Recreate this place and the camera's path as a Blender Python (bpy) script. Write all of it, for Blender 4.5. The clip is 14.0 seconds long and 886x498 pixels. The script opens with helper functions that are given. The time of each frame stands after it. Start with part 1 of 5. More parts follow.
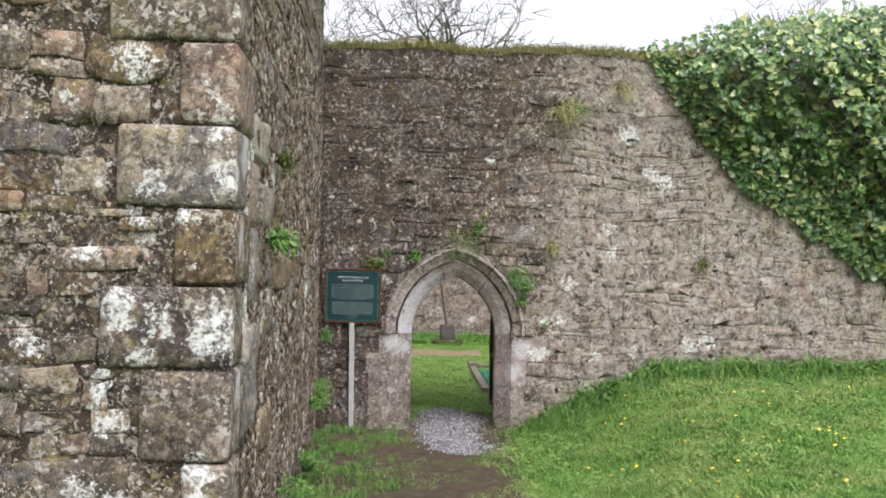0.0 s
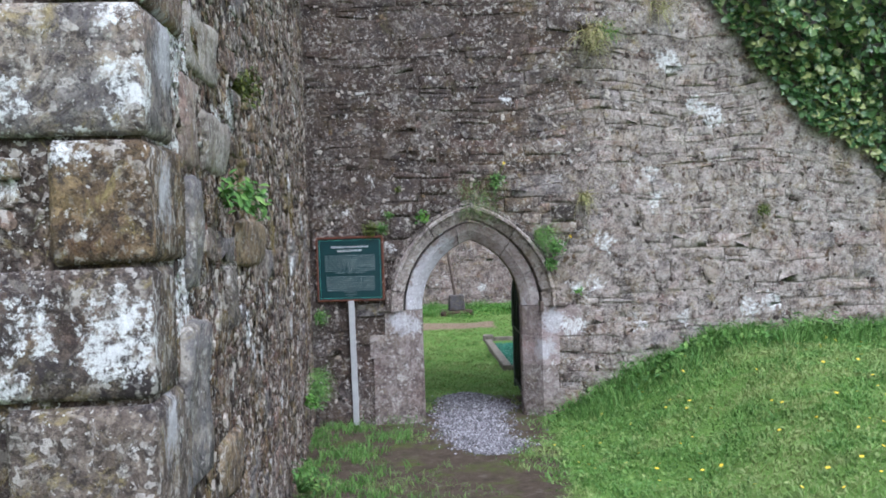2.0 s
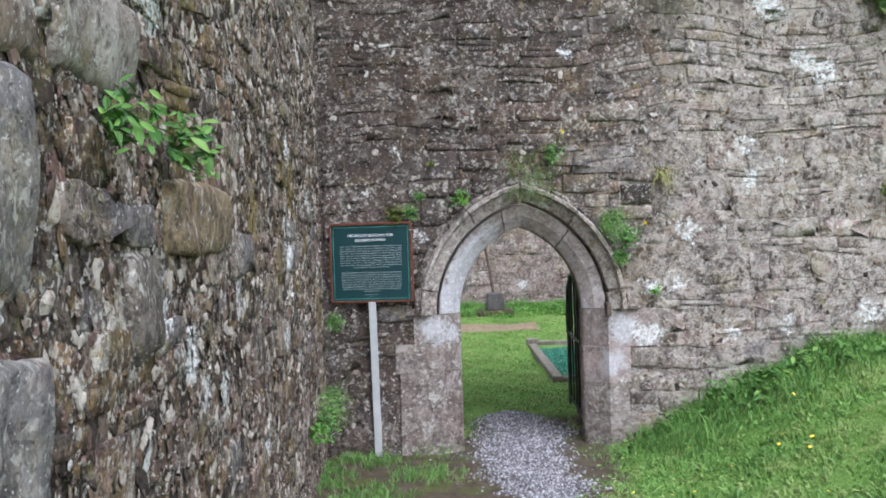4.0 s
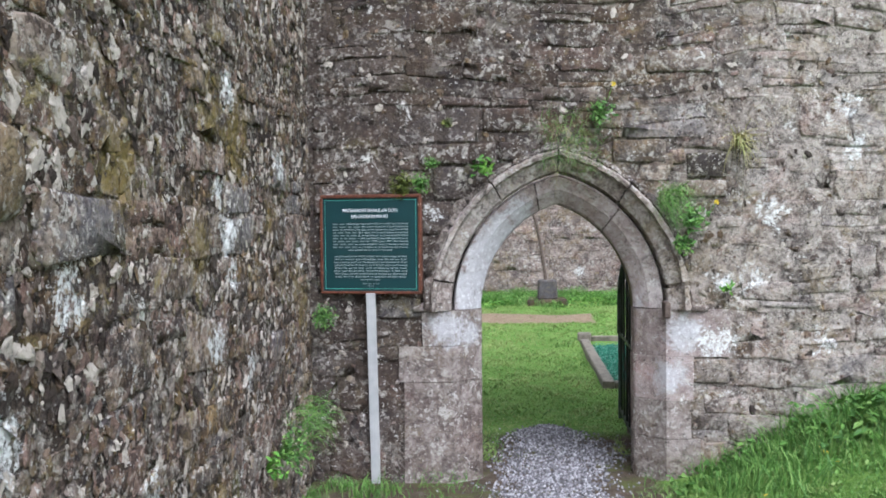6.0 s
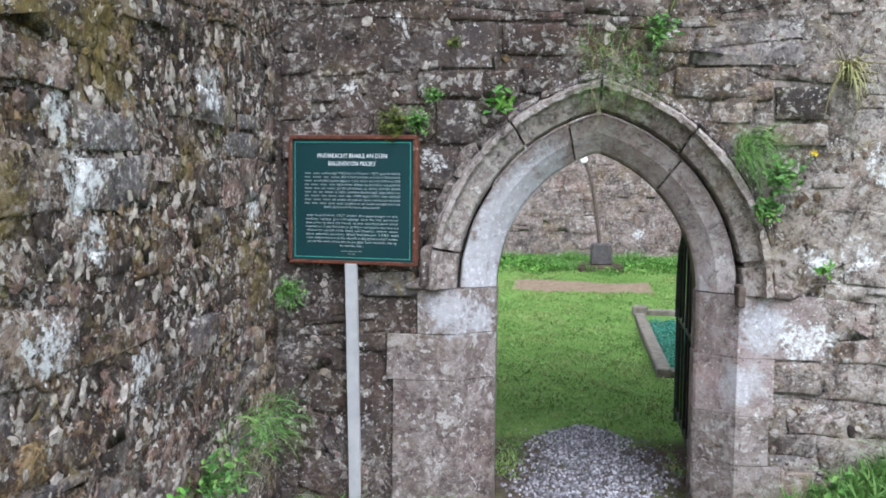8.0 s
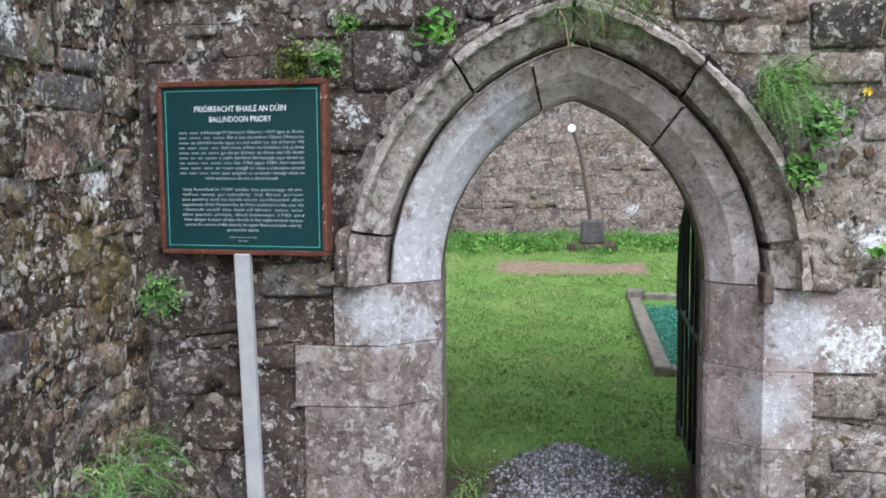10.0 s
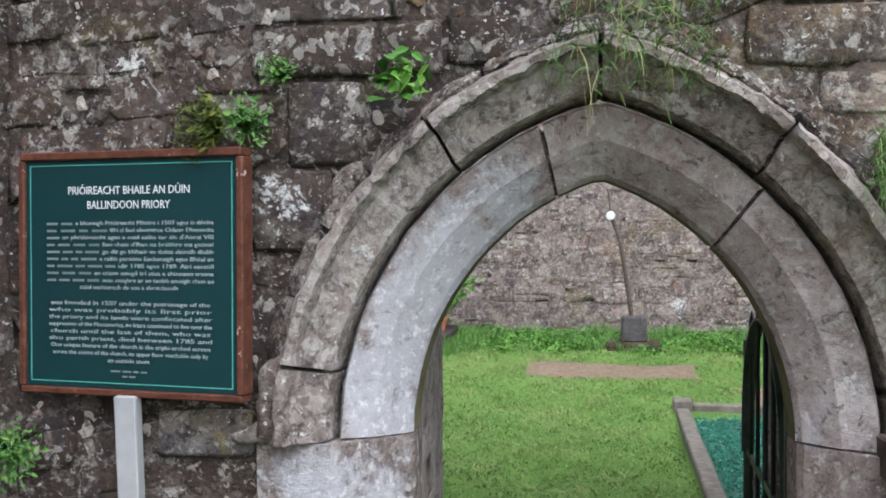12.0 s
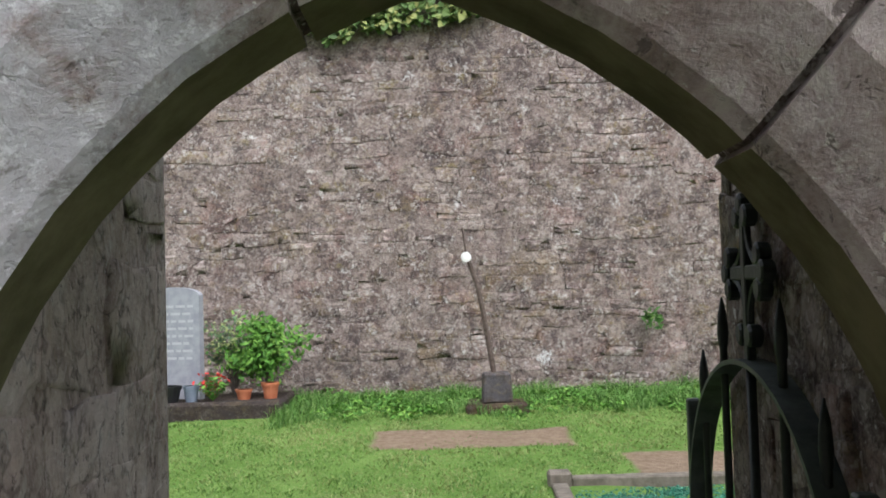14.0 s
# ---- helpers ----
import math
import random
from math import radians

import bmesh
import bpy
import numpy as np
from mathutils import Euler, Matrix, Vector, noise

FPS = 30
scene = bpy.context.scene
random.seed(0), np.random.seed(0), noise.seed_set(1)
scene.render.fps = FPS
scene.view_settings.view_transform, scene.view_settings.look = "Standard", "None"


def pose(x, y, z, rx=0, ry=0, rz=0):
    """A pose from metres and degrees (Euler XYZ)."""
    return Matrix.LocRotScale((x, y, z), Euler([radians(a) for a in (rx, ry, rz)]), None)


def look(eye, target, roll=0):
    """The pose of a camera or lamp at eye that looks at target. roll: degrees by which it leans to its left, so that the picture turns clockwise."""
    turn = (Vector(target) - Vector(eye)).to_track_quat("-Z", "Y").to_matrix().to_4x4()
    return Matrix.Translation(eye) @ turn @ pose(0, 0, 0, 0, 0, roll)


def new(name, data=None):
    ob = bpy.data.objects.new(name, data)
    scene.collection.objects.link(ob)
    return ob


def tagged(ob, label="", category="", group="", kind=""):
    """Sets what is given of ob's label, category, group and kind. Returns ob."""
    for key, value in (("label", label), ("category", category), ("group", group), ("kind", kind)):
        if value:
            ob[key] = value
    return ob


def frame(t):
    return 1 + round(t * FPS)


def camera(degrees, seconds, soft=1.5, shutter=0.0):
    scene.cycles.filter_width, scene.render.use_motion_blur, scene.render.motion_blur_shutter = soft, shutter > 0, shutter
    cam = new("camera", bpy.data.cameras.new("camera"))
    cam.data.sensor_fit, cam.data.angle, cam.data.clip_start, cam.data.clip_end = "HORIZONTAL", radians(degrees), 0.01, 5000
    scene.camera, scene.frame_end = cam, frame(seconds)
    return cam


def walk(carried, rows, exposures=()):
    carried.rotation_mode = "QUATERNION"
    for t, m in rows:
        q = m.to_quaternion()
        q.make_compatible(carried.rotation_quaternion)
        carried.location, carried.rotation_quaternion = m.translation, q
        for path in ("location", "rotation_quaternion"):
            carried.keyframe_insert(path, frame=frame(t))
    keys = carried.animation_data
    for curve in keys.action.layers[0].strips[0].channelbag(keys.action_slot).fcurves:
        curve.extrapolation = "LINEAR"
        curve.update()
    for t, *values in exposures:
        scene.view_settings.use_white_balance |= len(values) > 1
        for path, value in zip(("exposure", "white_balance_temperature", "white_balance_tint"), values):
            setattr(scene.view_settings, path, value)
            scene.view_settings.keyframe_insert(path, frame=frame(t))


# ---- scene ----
cam = camera(47.8, 14.0, soft=1.8)
PATH = [
    (0, (0.121, -1.545, 1.762), (0.235, 0.452, 1.8), 1.1),
    (0.5, (0.168, -1.107, 1.714), (0.235, 0.89, 1.648), -1.1),
    (1, (0.208, -0.677, 1.715), (0.148, 1.321, 1.651), 0.6),
    (1.5, (0.117, -0.174, 1.694), (0.184, 1.825, 1.679), 0.2),
    (2, (0.078, 0.191, 1.713), (0.197, 2.188, 1.687), -1.9),
    (2.2, (0.061, 0.385, 1.71), (0.178, 2.382, 1.674), -2.5),
    (4.3, (0.132, 2.157, 1.634), (0.17, 4.156, 1.602), -1.9),
    (4.5, (0.173, 2.28, 1.626), (0.199, 4.278, 1.537), -2.1),
    (5, (0.195, 2.69, 1.591), (0.239, 4.689, 1.532), -2.0),
    (5.5, (0.302, 3.043, 1.593), (0.333, 5.04, 1.483), -2.8),
    (6, (0.446, 3.415, 1.608), (0.363, 5.412, 1.541), -0.6),
    (6.5, (0.493, 3.774, 1.587), (0.41, 5.77, 1.483), -0.9),
    (7, (0.526, 4.12, 1.599), (0.473, 6.114, 1.457), -0.9),
    (7.5, (0.593, 4.488, 1.59), (0.449, 6.479, 1.475), -0.7),
    (8, (0.661, 4.824, 1.577), (0.453, 6.807, 1.422), 0.6),
    (8.2, (0.664, 4.963, 1.554), (0.471, 6.945, 1.366), 0.4),
    (10.3, (0.796, 6.181, 1.497), (0.599, 8.162, 1.301), -0.6),
    (10.5, (0.794, 6.302, 1.508), (0.656, 8.294, 1.39), -0.5),
    (11, (0.791, 6.571, 1.525), (0.66, 8.564, 1.417), -1.1),
    (11.5, (0.82, 6.804, 1.529), (0.575, 8.789, 1.501), -0.3),
    (12, (0.852, 7.056, 1.531), (0.569, 9.036, 1.505), -0.1),
    (12.5, (0.855, 7.399, 1.493), (0.774, 9.398, 1.482), -0.5),
    (13, (0.865, 7.842, 1.49), (0.861, 9.842, 1.484), -1.7),
    (13.5, (0.907, 8.298, 1.455), (0.85, 10.297, 1.492), -1.6),
    (14, (0.899, 8.706, 1.384), (0.9, 10.704, 1.478), -1.7),
]
walk(cam, [(t, look(eye, target, roll)) for t, eye, target, roll in PATH], exposures=[(0, 1.08, 6450, 13), (0.6, 0.96, 5950, 13), (2, 1.02, 5550, 14), (5, 1.31, 5800, 12), (8, 1.34, 5650, 12), (11, 1.19, 5800, 13), (12.5, 1.1, 5850, 13), (13.3, 1.06, 5950, 13), (14, 1.0, 6150, 14)])

# ---- world and light ----
world = bpy.data.worlds.new("overcast_sky")
scene.world = world
world.use_nodes = True
wt = world.node_tree
sky = wt.nodes.new("ShaderNodeTexSky")
sky.sky_type = "NISHITA"
sky.sun_disc = False
sky.sun_elevation, sky.sun_rotation = radians(55), radians(155)
sky.air_density, sky.dust_density = 1.0, 4.0
grey = wt.nodes.new("ShaderNodeHueSaturation")
grey.inputs["Saturation"].default_value = 0.18
wt.links.new(sky.outputs[0], grey.inputs["Color"])
wt.links.new(grey.outputs[0], wt.nodes["Background"].inputs["Color"])
wt.nodes["Background"].inputs["Strength"].default_value = 0.15
sun = new("sun", bpy.data.lights.new("sun", "SUN"))
sun.data.energy, sun.data.angle, sun.data.color = 0.5, radians(50), (1.0, 0.98, 0.95)
sun.matrix_world = look((3, -6.8, 10.5), (0, 0, 0))


# ---- node helpers and materials ----
class Mat:
    """A node material with a principled shader."""

    def __init__(self, name, rough=0.8, metal=0.0, spec=0.3):
        self.m = bpy.data.materials.new(name)
        self.m.use_nodes = True
        self.nt = self.m.node_tree
        self.b = self.nt.nodes["Principled BSDF"]
        self.b.inputs["Roughness"].default_value = rough
        self.b.inputs["Metallic"].default_value = metal
        self.b.inputs["Specular IOR Level"].default_value = spec
        self.pos = self.node("ShaderNodeNewGeometry").outputs["Position"]

    def node(self, kind):
        return self.nt.nodes.new(kind)

    def put(self, socket, v):
        if isinstance(v, bpy.types.NodeSocket):
            self.nt.links.new(v, socket)
        elif isinstance(v, (tuple, list)) and len(v) == 3 and socket.type == "RGBA":
            socket.default_value = (*v, 1)
        else:
            socket.default_value = v

    def math(self, op, a, b=0.0, c=0.0):
        n = self.node("ShaderNodeMath")
        n.operation = op
        for s, v in zip(n.inputs, (a, b, c)):
            self.put(s, v)
        return n.outputs[0]

    def noise(self, scale, detail=4.0, rough=0.6, vec=None, warp=0.0):
        n = self.node("ShaderNodeTexNoise")
        self.put(n.inputs["Vector"], self.pos if vec is None else vec)
        self.put(n.inputs["Scale"], scale)
        self.put(n.inputs["Detail"], detail)
        self.put(n.inputs["Roughness"], rough)
        self.put(n.inputs["Distortion"], warp)
        return n.outputs["Fac"]

    def cells(self, scale, feature="F1", out="Distance"):
        n = self.node("ShaderNodeTexVoronoi")
        n.feature = feature
        self.put(n.inputs["Vector"], self.pos)
        self.put(n.inputs["Scale"], scale)
        return n.outputs[out]

    def shards(self, scale, wobble=0.09):
        """Broken fragments: a random tone for each, and the distance to its edge."""
        w = self.node("ShaderNodeTexNoise")
        self.put(w.inputs["Vector"], self.pos)
        w.inputs["Scale"].default_value, w.inputs["Detail"].default_value = 13, 3
        m = self.node("ShaderNodeVectorMath")
        m.operation = "MULTIPLY_ADD"
        self.put(m.inputs[0], w.outputs["Color"])
        m.inputs[1].default_value = (wobble * 2,) * 3
        self.put(m.inputs[2], self.pos)
        a, b = self.node("ShaderNodeTexVoronoi"), self.node("ShaderNodeTexVoronoi")
        b.feature = "DISTANCE_TO_EDGE"
        for n in (a, b):
            self.put(n.inputs["Vector"], m.outputs[0])
            n.inputs["Scale"].default_value = scale
        c = self.node("ShaderNodeSeparateColor")
        self.put(c.inputs[0], a.outputs["Color"])
        return c.outputs[0], b.outputs["Distance"]

    def step(self, v, lo, hi):
        n = self.node("ShaderNodeMapRange")
        n.interpolation_type = "SMOOTHSTEP"
        self.put(n.inputs[0], v)
        n.inputs[1].default_value, n.inputs[2].default_value = min(lo, hi), max(lo, hi)
        return n.outputs[0] if lo < hi else self.math("SUBTRACT", 1.0, n.outputs[0])

    def ramp(self, v, *stops):
        n = self.node("ShaderNodeValToRGB")
        self.put(n.inputs[0], v)
        e = n.color_ramp.elements
        while len(e) < len(stops):
            e.new(0.5)
        for el, (p, c) in zip(e, stops):
            el.position, el.color = p, (*c, 1)
        return n.outputs[0]

    def mix(self, f, a, b, mode="MIX"):
        n = self.node("ShaderNodeMix")
        n.data_type, n.blend_type = "RGBA", mode
        self.put(n.inputs[0], f)
        self.put(n.inputs[6], a)
        self.put(n.inputs[7], b)
        return n.outputs[2]

    def rand(self):
        a = self.node("ShaderNodeObjectInfo").outputs["Random"]
        b = self.node("ShaderNodeNewGeometry").outputs["Random Per Island"]
        return self.math("FRACT", self.math("MULTIPLY_ADD", a, 7.31, b))

    def split(self):
        n = self.node("ShaderNodeSeparateXYZ")
        self.put(n.inputs[0], self.pos)
        return n.outputs

    def spots(self, places, ragged=0.06, soft=0.008):
        """1 inside ragged patches round the given places (x, y, z, radius)."""
        wob = self.math("MULTIPLY_ADD", self.noise(11, 8, 0.78, warp=0.3), ragged * 8, -ragged * 4)
        total = None
        for x, y, z, r in places:
            d = self.node("ShaderNodeVectorMath")
            d.operation = "DISTANCE"
            self.put(d.inputs[0], self.pos)
            d.inputs[1].default_value = (x, y, z)
            v = self.math("SUBTRACT", d.outputs["Value"], r)
            total = v if total is None else self.math("MINIMUM", total, v)
        wob = self.math("ADD", wob, self.math("MULTIPLY_ADD", self.noise(48, 4, 0.7), 0.12, -0.06))
        edge = self.math("ADD", total, wob)
        return self.math("SUBTRACT", 1.0, self.step(edge, -soft, soft))

    def done(self, colour, bump=None, strength=0.3, dist=0.01, rough=None):
        self.put(self.b.inputs["Base Color"], colour)
        if rough is not None:
            self.put(self.b.inputs["Roughness"], rough)
        if bump is not None:
            n = self.node("ShaderNodeBump")
            n.inputs["Strength"].default_value, n.inputs["Distance"].default_value = strength, dist
            self.put(n.inputs["Height"], bump)
            self.put(self.b.inputs["Normal"], n.outputs[0])
        return self.m


def rock(name, dark, mid, pale, lichen=0.5, moss=0.3, places=(), ochre=0.2, tone=0.5, pits=1.0, pale_side=False, broken=0.0, shard=15.0, bloom=(), soot=0.65, along=1.0, mossy=(), fleck=0.0):
    """Weathered stone: three tones, a tone for each stone, pale lichen specks, white crusts, moss and dark algae."""
    k = Mat(name, 0.92, spec=0.2)
    r = k.rand()
    if along != 1.0:
        squash = k.node("ShaderNodeVectorMath")
        squash.operation = "MULTIPLY"
        k.put(squash.inputs[0], k.pos)
        squash.inputs[1].default_value = (1, along, 1)
        k.pos = squash.outputs[0]
        places = [(x, y * along, z, q) for x, y, z, q in places]
        mossy = [(x, y * along, z, q) for x, y, z, q in mossy]
    big = k.noise(1.1, 5, 0.65, warp=0.6)
    med = k.noise(9, 8, 0.75, warp=0.5)
    fine = k.noise(55, 6, 0.75)
    grain = k.noise(130, 4, 0.7)
    t = k.math("ADD", k.math("MULTIPLY_ADD", r, tone, -tone / 2), k.math("MULTIPLY_ADD", med, 1.5, -0.25))
    t = k.math("ADD", t, k.math("MULTIPLY_ADD", big, 0.6, -0.3))
    t = k.math("ADD", t, k.math("MULTIPLY_ADD", fine, 0.5, -0.25))
    if broken:
        frag, rim = k.shards(shard)
        frag2, rim2 = k.shards(shard * 4.0, 0.04)
        t = k.math("ADD", t, k.math("MULTIPLY_ADD", frag, broken, -broken / 2))
        t = k.math("ADD", t, k.math("MULTIPLY_ADD", frag2, broken * 0.8, -broken * 0.4))
    c = k.ramp(t, (0.1, dark), (0.5, mid), (1.0, pale))
    if tone > 0.4:
        c = k.mix(k.math("MULTIPLY", k.step(k.math("ABSOLUTE", k.math("SUBTRACT", r, 0.22)), 0.13, 0.09), 0.9), c, k.mix(1.0, c, (1.35, 1.12, 0.72), "MULTIPLY"))
        c = k.mix(k.math("MULTIPLY", k.step(k.math("ABSOLUTE", k.math("SUBTRACT", r, 0.60)), 0.12, 0.08), 0.9), c, k.mix(1.0, c, (1.0, 0.82, 0.80), "MULTIPLY"))
    slate = k.math("MULTIPLY", k.step(r, 0.82, 0.86), k.step(k.noise(6, 5, 0.7), 0.36, 0.52))
    c = k.mix(k.math("MULTIPLY", slate, 0.75 if tone > 0.4 else 0.0), c, k.mix(k.noise(30, 4), (0.05, 0.05, 0.062), (0.15, 0.15, 0.17)))
    c = k.mix(k.math("MULTIPLY", k.step(grain, 0.4, 0.7), 0.4), c, k.mix(0.55, c, pale))
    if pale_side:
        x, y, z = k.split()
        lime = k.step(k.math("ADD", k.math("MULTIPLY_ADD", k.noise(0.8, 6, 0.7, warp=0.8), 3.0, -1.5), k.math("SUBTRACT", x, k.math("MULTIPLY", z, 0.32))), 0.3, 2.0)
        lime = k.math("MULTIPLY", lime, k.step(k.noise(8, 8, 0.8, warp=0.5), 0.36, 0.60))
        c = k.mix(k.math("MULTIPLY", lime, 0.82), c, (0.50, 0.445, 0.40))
    c = k.mix(k.math("MULTIPLY", k.step(k.noise(2.3, 7, 0.75, warp=1.0), 0.50, 0.64), ochre), c, k.mix(0.55, c, (0.34, 0.25, 0.09)))
    c = k.mix(k.math("MULTIPLY", k.step(k.noise(5.1, 6, 0.75, warp=0.9), 0.55, 0.66), min(1.0, ochre * 1.3)), c, (0.29, 0.235, 0.10))
    c = k.mix(k.math("MULTIPLY", k.step(k.noise(1.9, 6, 0.7, warp=0.7), 0.53, 0.66), 0.55), c, k.mix(1.0, c, (0.95, 0.74, 0.72), "MULTIPLY"))
    algae = k.math("MULTIPLY", k.step(k.noise(3.7, 8, 0.8, warp=0.8), 0.50, 0.63), soot)
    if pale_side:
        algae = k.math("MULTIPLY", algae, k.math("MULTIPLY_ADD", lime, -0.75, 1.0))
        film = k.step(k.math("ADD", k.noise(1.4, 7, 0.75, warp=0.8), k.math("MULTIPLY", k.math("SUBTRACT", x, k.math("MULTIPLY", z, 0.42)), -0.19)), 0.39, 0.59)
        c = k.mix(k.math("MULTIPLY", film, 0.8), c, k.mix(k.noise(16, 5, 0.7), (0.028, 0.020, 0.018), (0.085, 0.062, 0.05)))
    c = k.mix(algae, c, (0.05, 0.042, 0.044))
    green = k.math("MULTIPLY", k.step(k.noise(2.9, 8, 0.78, warp=1.2), 0.57, 0.68), moss)
    c = k.mix(green, c, (0.11, 0.115, 0.03))
    speck = k.math("MULTIPLY", k.step(k.noise(26, 6, 0.7, warp=0.4), 0.535, 0.60), k.step(k.noise(4.1, 5, 0.7), 0.42, 0.58))
    c = k.mix(k.math("MULTIPLY", speck, 0.75 * lichen), c, (0.50, 0.47, 0.42))
    if broken:
        lit = k.math("MULTIPLY", k.step(frag2, 0.80, 0.86), k.step(k.noise(3.3, 5, 0.7), 0.46, 0.58))
        c = k.mix(k.math("MULTIPLY", lit, (0.45 if pale_side else 0.65) * lichen), c, (0.55, 0.52, 0.48))
        crack = k.math("MULTIPLY", k.step(rim, 0.07, 0.01), k.step(k.noise(7, 4), 0.42, 0.55))
        c = k.mix(k.math("MULTIPLY", crack, 0.4), c, (0.03, 0.024, 0.02))
    blot = k.math("MULTIPLY", k.step(k.noise(7.5, 9, 0.82, warp=0.25), 0.535, 0.575), k.step(k.noise(1.7, 4, 0.6), 0.36, 0.60))
    c = k.mix(k.math("MULTIPLY", blot, 0.42 * lichen), c, k.mix(0.7, c, (0.47, 0.43, 0.38)))
    stain = k.math("MULTIPLY", k.step(k.noise(14, 9, 0.85, warp=0.2), 0.455, 0.415), soot)
    c = k.mix(k.math("MULTIPLY", stain, 0.75), c, (0.032, 0.026, 0.026))
    pit = k.math("MULTIPLY", k.step(k.noise(33, 5, 0.7, warp=0.6), 0.43, 0.36), 0.6)
    c = k.mix(pit, c, (0.035, 0.028, 0.024))
    crust = k.math("MULTIPLY", k.step(k.noise(6.5, 8, 0.78, warp=0.5), 0.61, 0.64), k.step(fine, 0.3, 0.5))
    c = k.mix(k.math("MULTIPLY", crust, lichen), c, (0.62, 0.61, 0.58))
    dots = k.math("MULTIPLY", k.step(k.noise(62, 3, 0.6), 0.63, 0.67), k.step(k.noise(5.7, 4, 0.7), 0.40, 0.56))
    c = k.mix(k.math("MULTIPLY", dots, 0.9 * lichen), c, (0.62, 0.60, 0.56))
    h = k.math("ADD", k.math("MULTIPLY", med, 1.0), k.math("MULTIPLY", fine, 0.6 * pits))
    h = k.math("SUBTRACT", h, k.math("MULTIPLY", pit, 0.5 * pits))
    if broken:
        h = k.math("ADD", h, k.math("MULTIPLY", k.step(rim, 0.0, 0.12), 0.16 * broken))
        h = k.math("ADD", h, k.math("MULTIPLY", frag, 0.22 * broken))
    if fleck:
        c = k.mix(k.math("MULTIPLY", k.step(r, 1.0 - fleck, 1.02 - fleck), k.step(k.noise(22, 6, 0.8), 0.36, 0.52)), c, k.mix(k.noise(9, 4), (0.33, 0.275, 0.225), (0.60, 0.56, 0.50)))
        c = k.mix(k.math("MULTIPLY", k.step(r, fleck * 0.8, fleck * 0.75), 0.75), c, (0.035, 0.027, 0.023))
    if bloom:
        s = k.math("MULTIPLY", k.spots(bloom, 0.05, 0.045), k.step(k.noise(24, 7, 0.85), 0.0, 0.62))
        c = k.mix(k.math("MULTIPLY", s, 0.9), c, (0.50, 0.50, 0.52))
        c = k.mix(k.math("MULTIPLY", s, k.step(k.noise(38, 7, 0.8), 0.53, 0.60)), c, (0.66, 0.66, 0.67))
        c = k.mix(k.math("MULTIPLY", s, k.math("MULTIPLY", k.step(k.noise(15, 7, 0.8, warp=0.6), 0.56, 0.64), 0.7)), c, (0.20, 0.175, 0.16))
    if mossy:
        s = k.math("MULTIPLY", k.spots(mossy, 0.08, 0.06), k.step(k.noise(13, 7, 0.8), 0.38, 0.55))
        c = k.mix(k.math("MULTIPLY", s, 0.8), c, k.mix(k.noise(20, 5), (0.07, 0.06, 0.015), (0.30, 0.22, 0.07)))
    if places:
        s = k.spots(places)
        s = k.math("MULTIPLY", s, k.step(k.noise(30, 6, 0.8), 0.42, 0.56))
        c = k.mix(s, c, k.mix(k.noise(40, 3), (0.50, 0.51, 0.50), (0.88, 0.89, 0.88)))
    return k.done(c, h, 0.7 * min(1.0, pits + 0.1), 0.022)


def plain(name, a, b, rough=0.6, metal=0.0, scale=12, bump=0.15, spec=0.4):
    k = Mat(name, rough, metal, spec)
    n = k.noise(scale, 6, 0.65)
    return k.done(k.mix(k.step(n, 0.3, 0.7), a, b), k.noise(scale * 5, 4), bump, 0.004)


def leafy(name, a, b, c=None, rough=0.55, gloss=0.3, worn=None):
    """Leaf tones that change from leaf to leaf, a little light passing through."""
    k = Mat(name, rough, spec=gloss)
    col = k.ramp(k.rand(), (0.0, a), (0.6, b), (1.0, c or b))
    col = k.mix(k.math("MULTIPLY", k.noise(1.6, 3), 0.5), col, k.mix(0.7, col, a, "MULTIPLY"))
    if worn:
        col = k.mix(k.math("MULTIPLY", k.step(k.noise(0.9, 5, 0.65), 0.46, 0.64), 0.65), col, worn)
        col = k.mix(k.math("MULTIPLY", k.step(k.noise(3.4, 6, 0.75), 0.50, 0.66), 0.75), col, worn)
        col = k.mix(k.math("MULTIPLY", k.step(k.noise(4.6, 6, 0.7, warp=0.4), 0.54, 0.66), 0.8), col, k.mix(0.6, col, a))
        col = k.mix(k.math("MULTIPLY", k.step(k.noise(0.55, 4, 0.6, warp=0.5), 0.55, 0.7), 0.5), col, k.mix(0.5, col, a))
    return k.done(col)


CX = 0.885
FRONT_LICHEN = [(1.79, 9.36, 0.84, 0.085), (1.87, 9.36, 0.85, 0.06), (2.13, 9.36, 1.61, 0.075), (2.62, 9.36, 1.97, 0.06), (2.58, 9.36, 2.22, 0.05),
                (2.78, 9.36, 3.27, 0.11), (3.05, 9.36, 2.85, 0.09), (3.2, 9.36, 2.75, 0.1), (2.02, 9.36, 1.22, 0.07), (1.87, 9.36, 1.2, 0.05),
                (2.45, 9.36, 0.84, 0.05), (2.85, 9.36, 0.87, 0.045), (1.25, 9.36, 2.95, 0.05), (3.5, 9.36, 0.95, 0.08), (3.7, 9.36, 1.0, 0.07), (0.12, 9.36, 1.63, 0.04)]
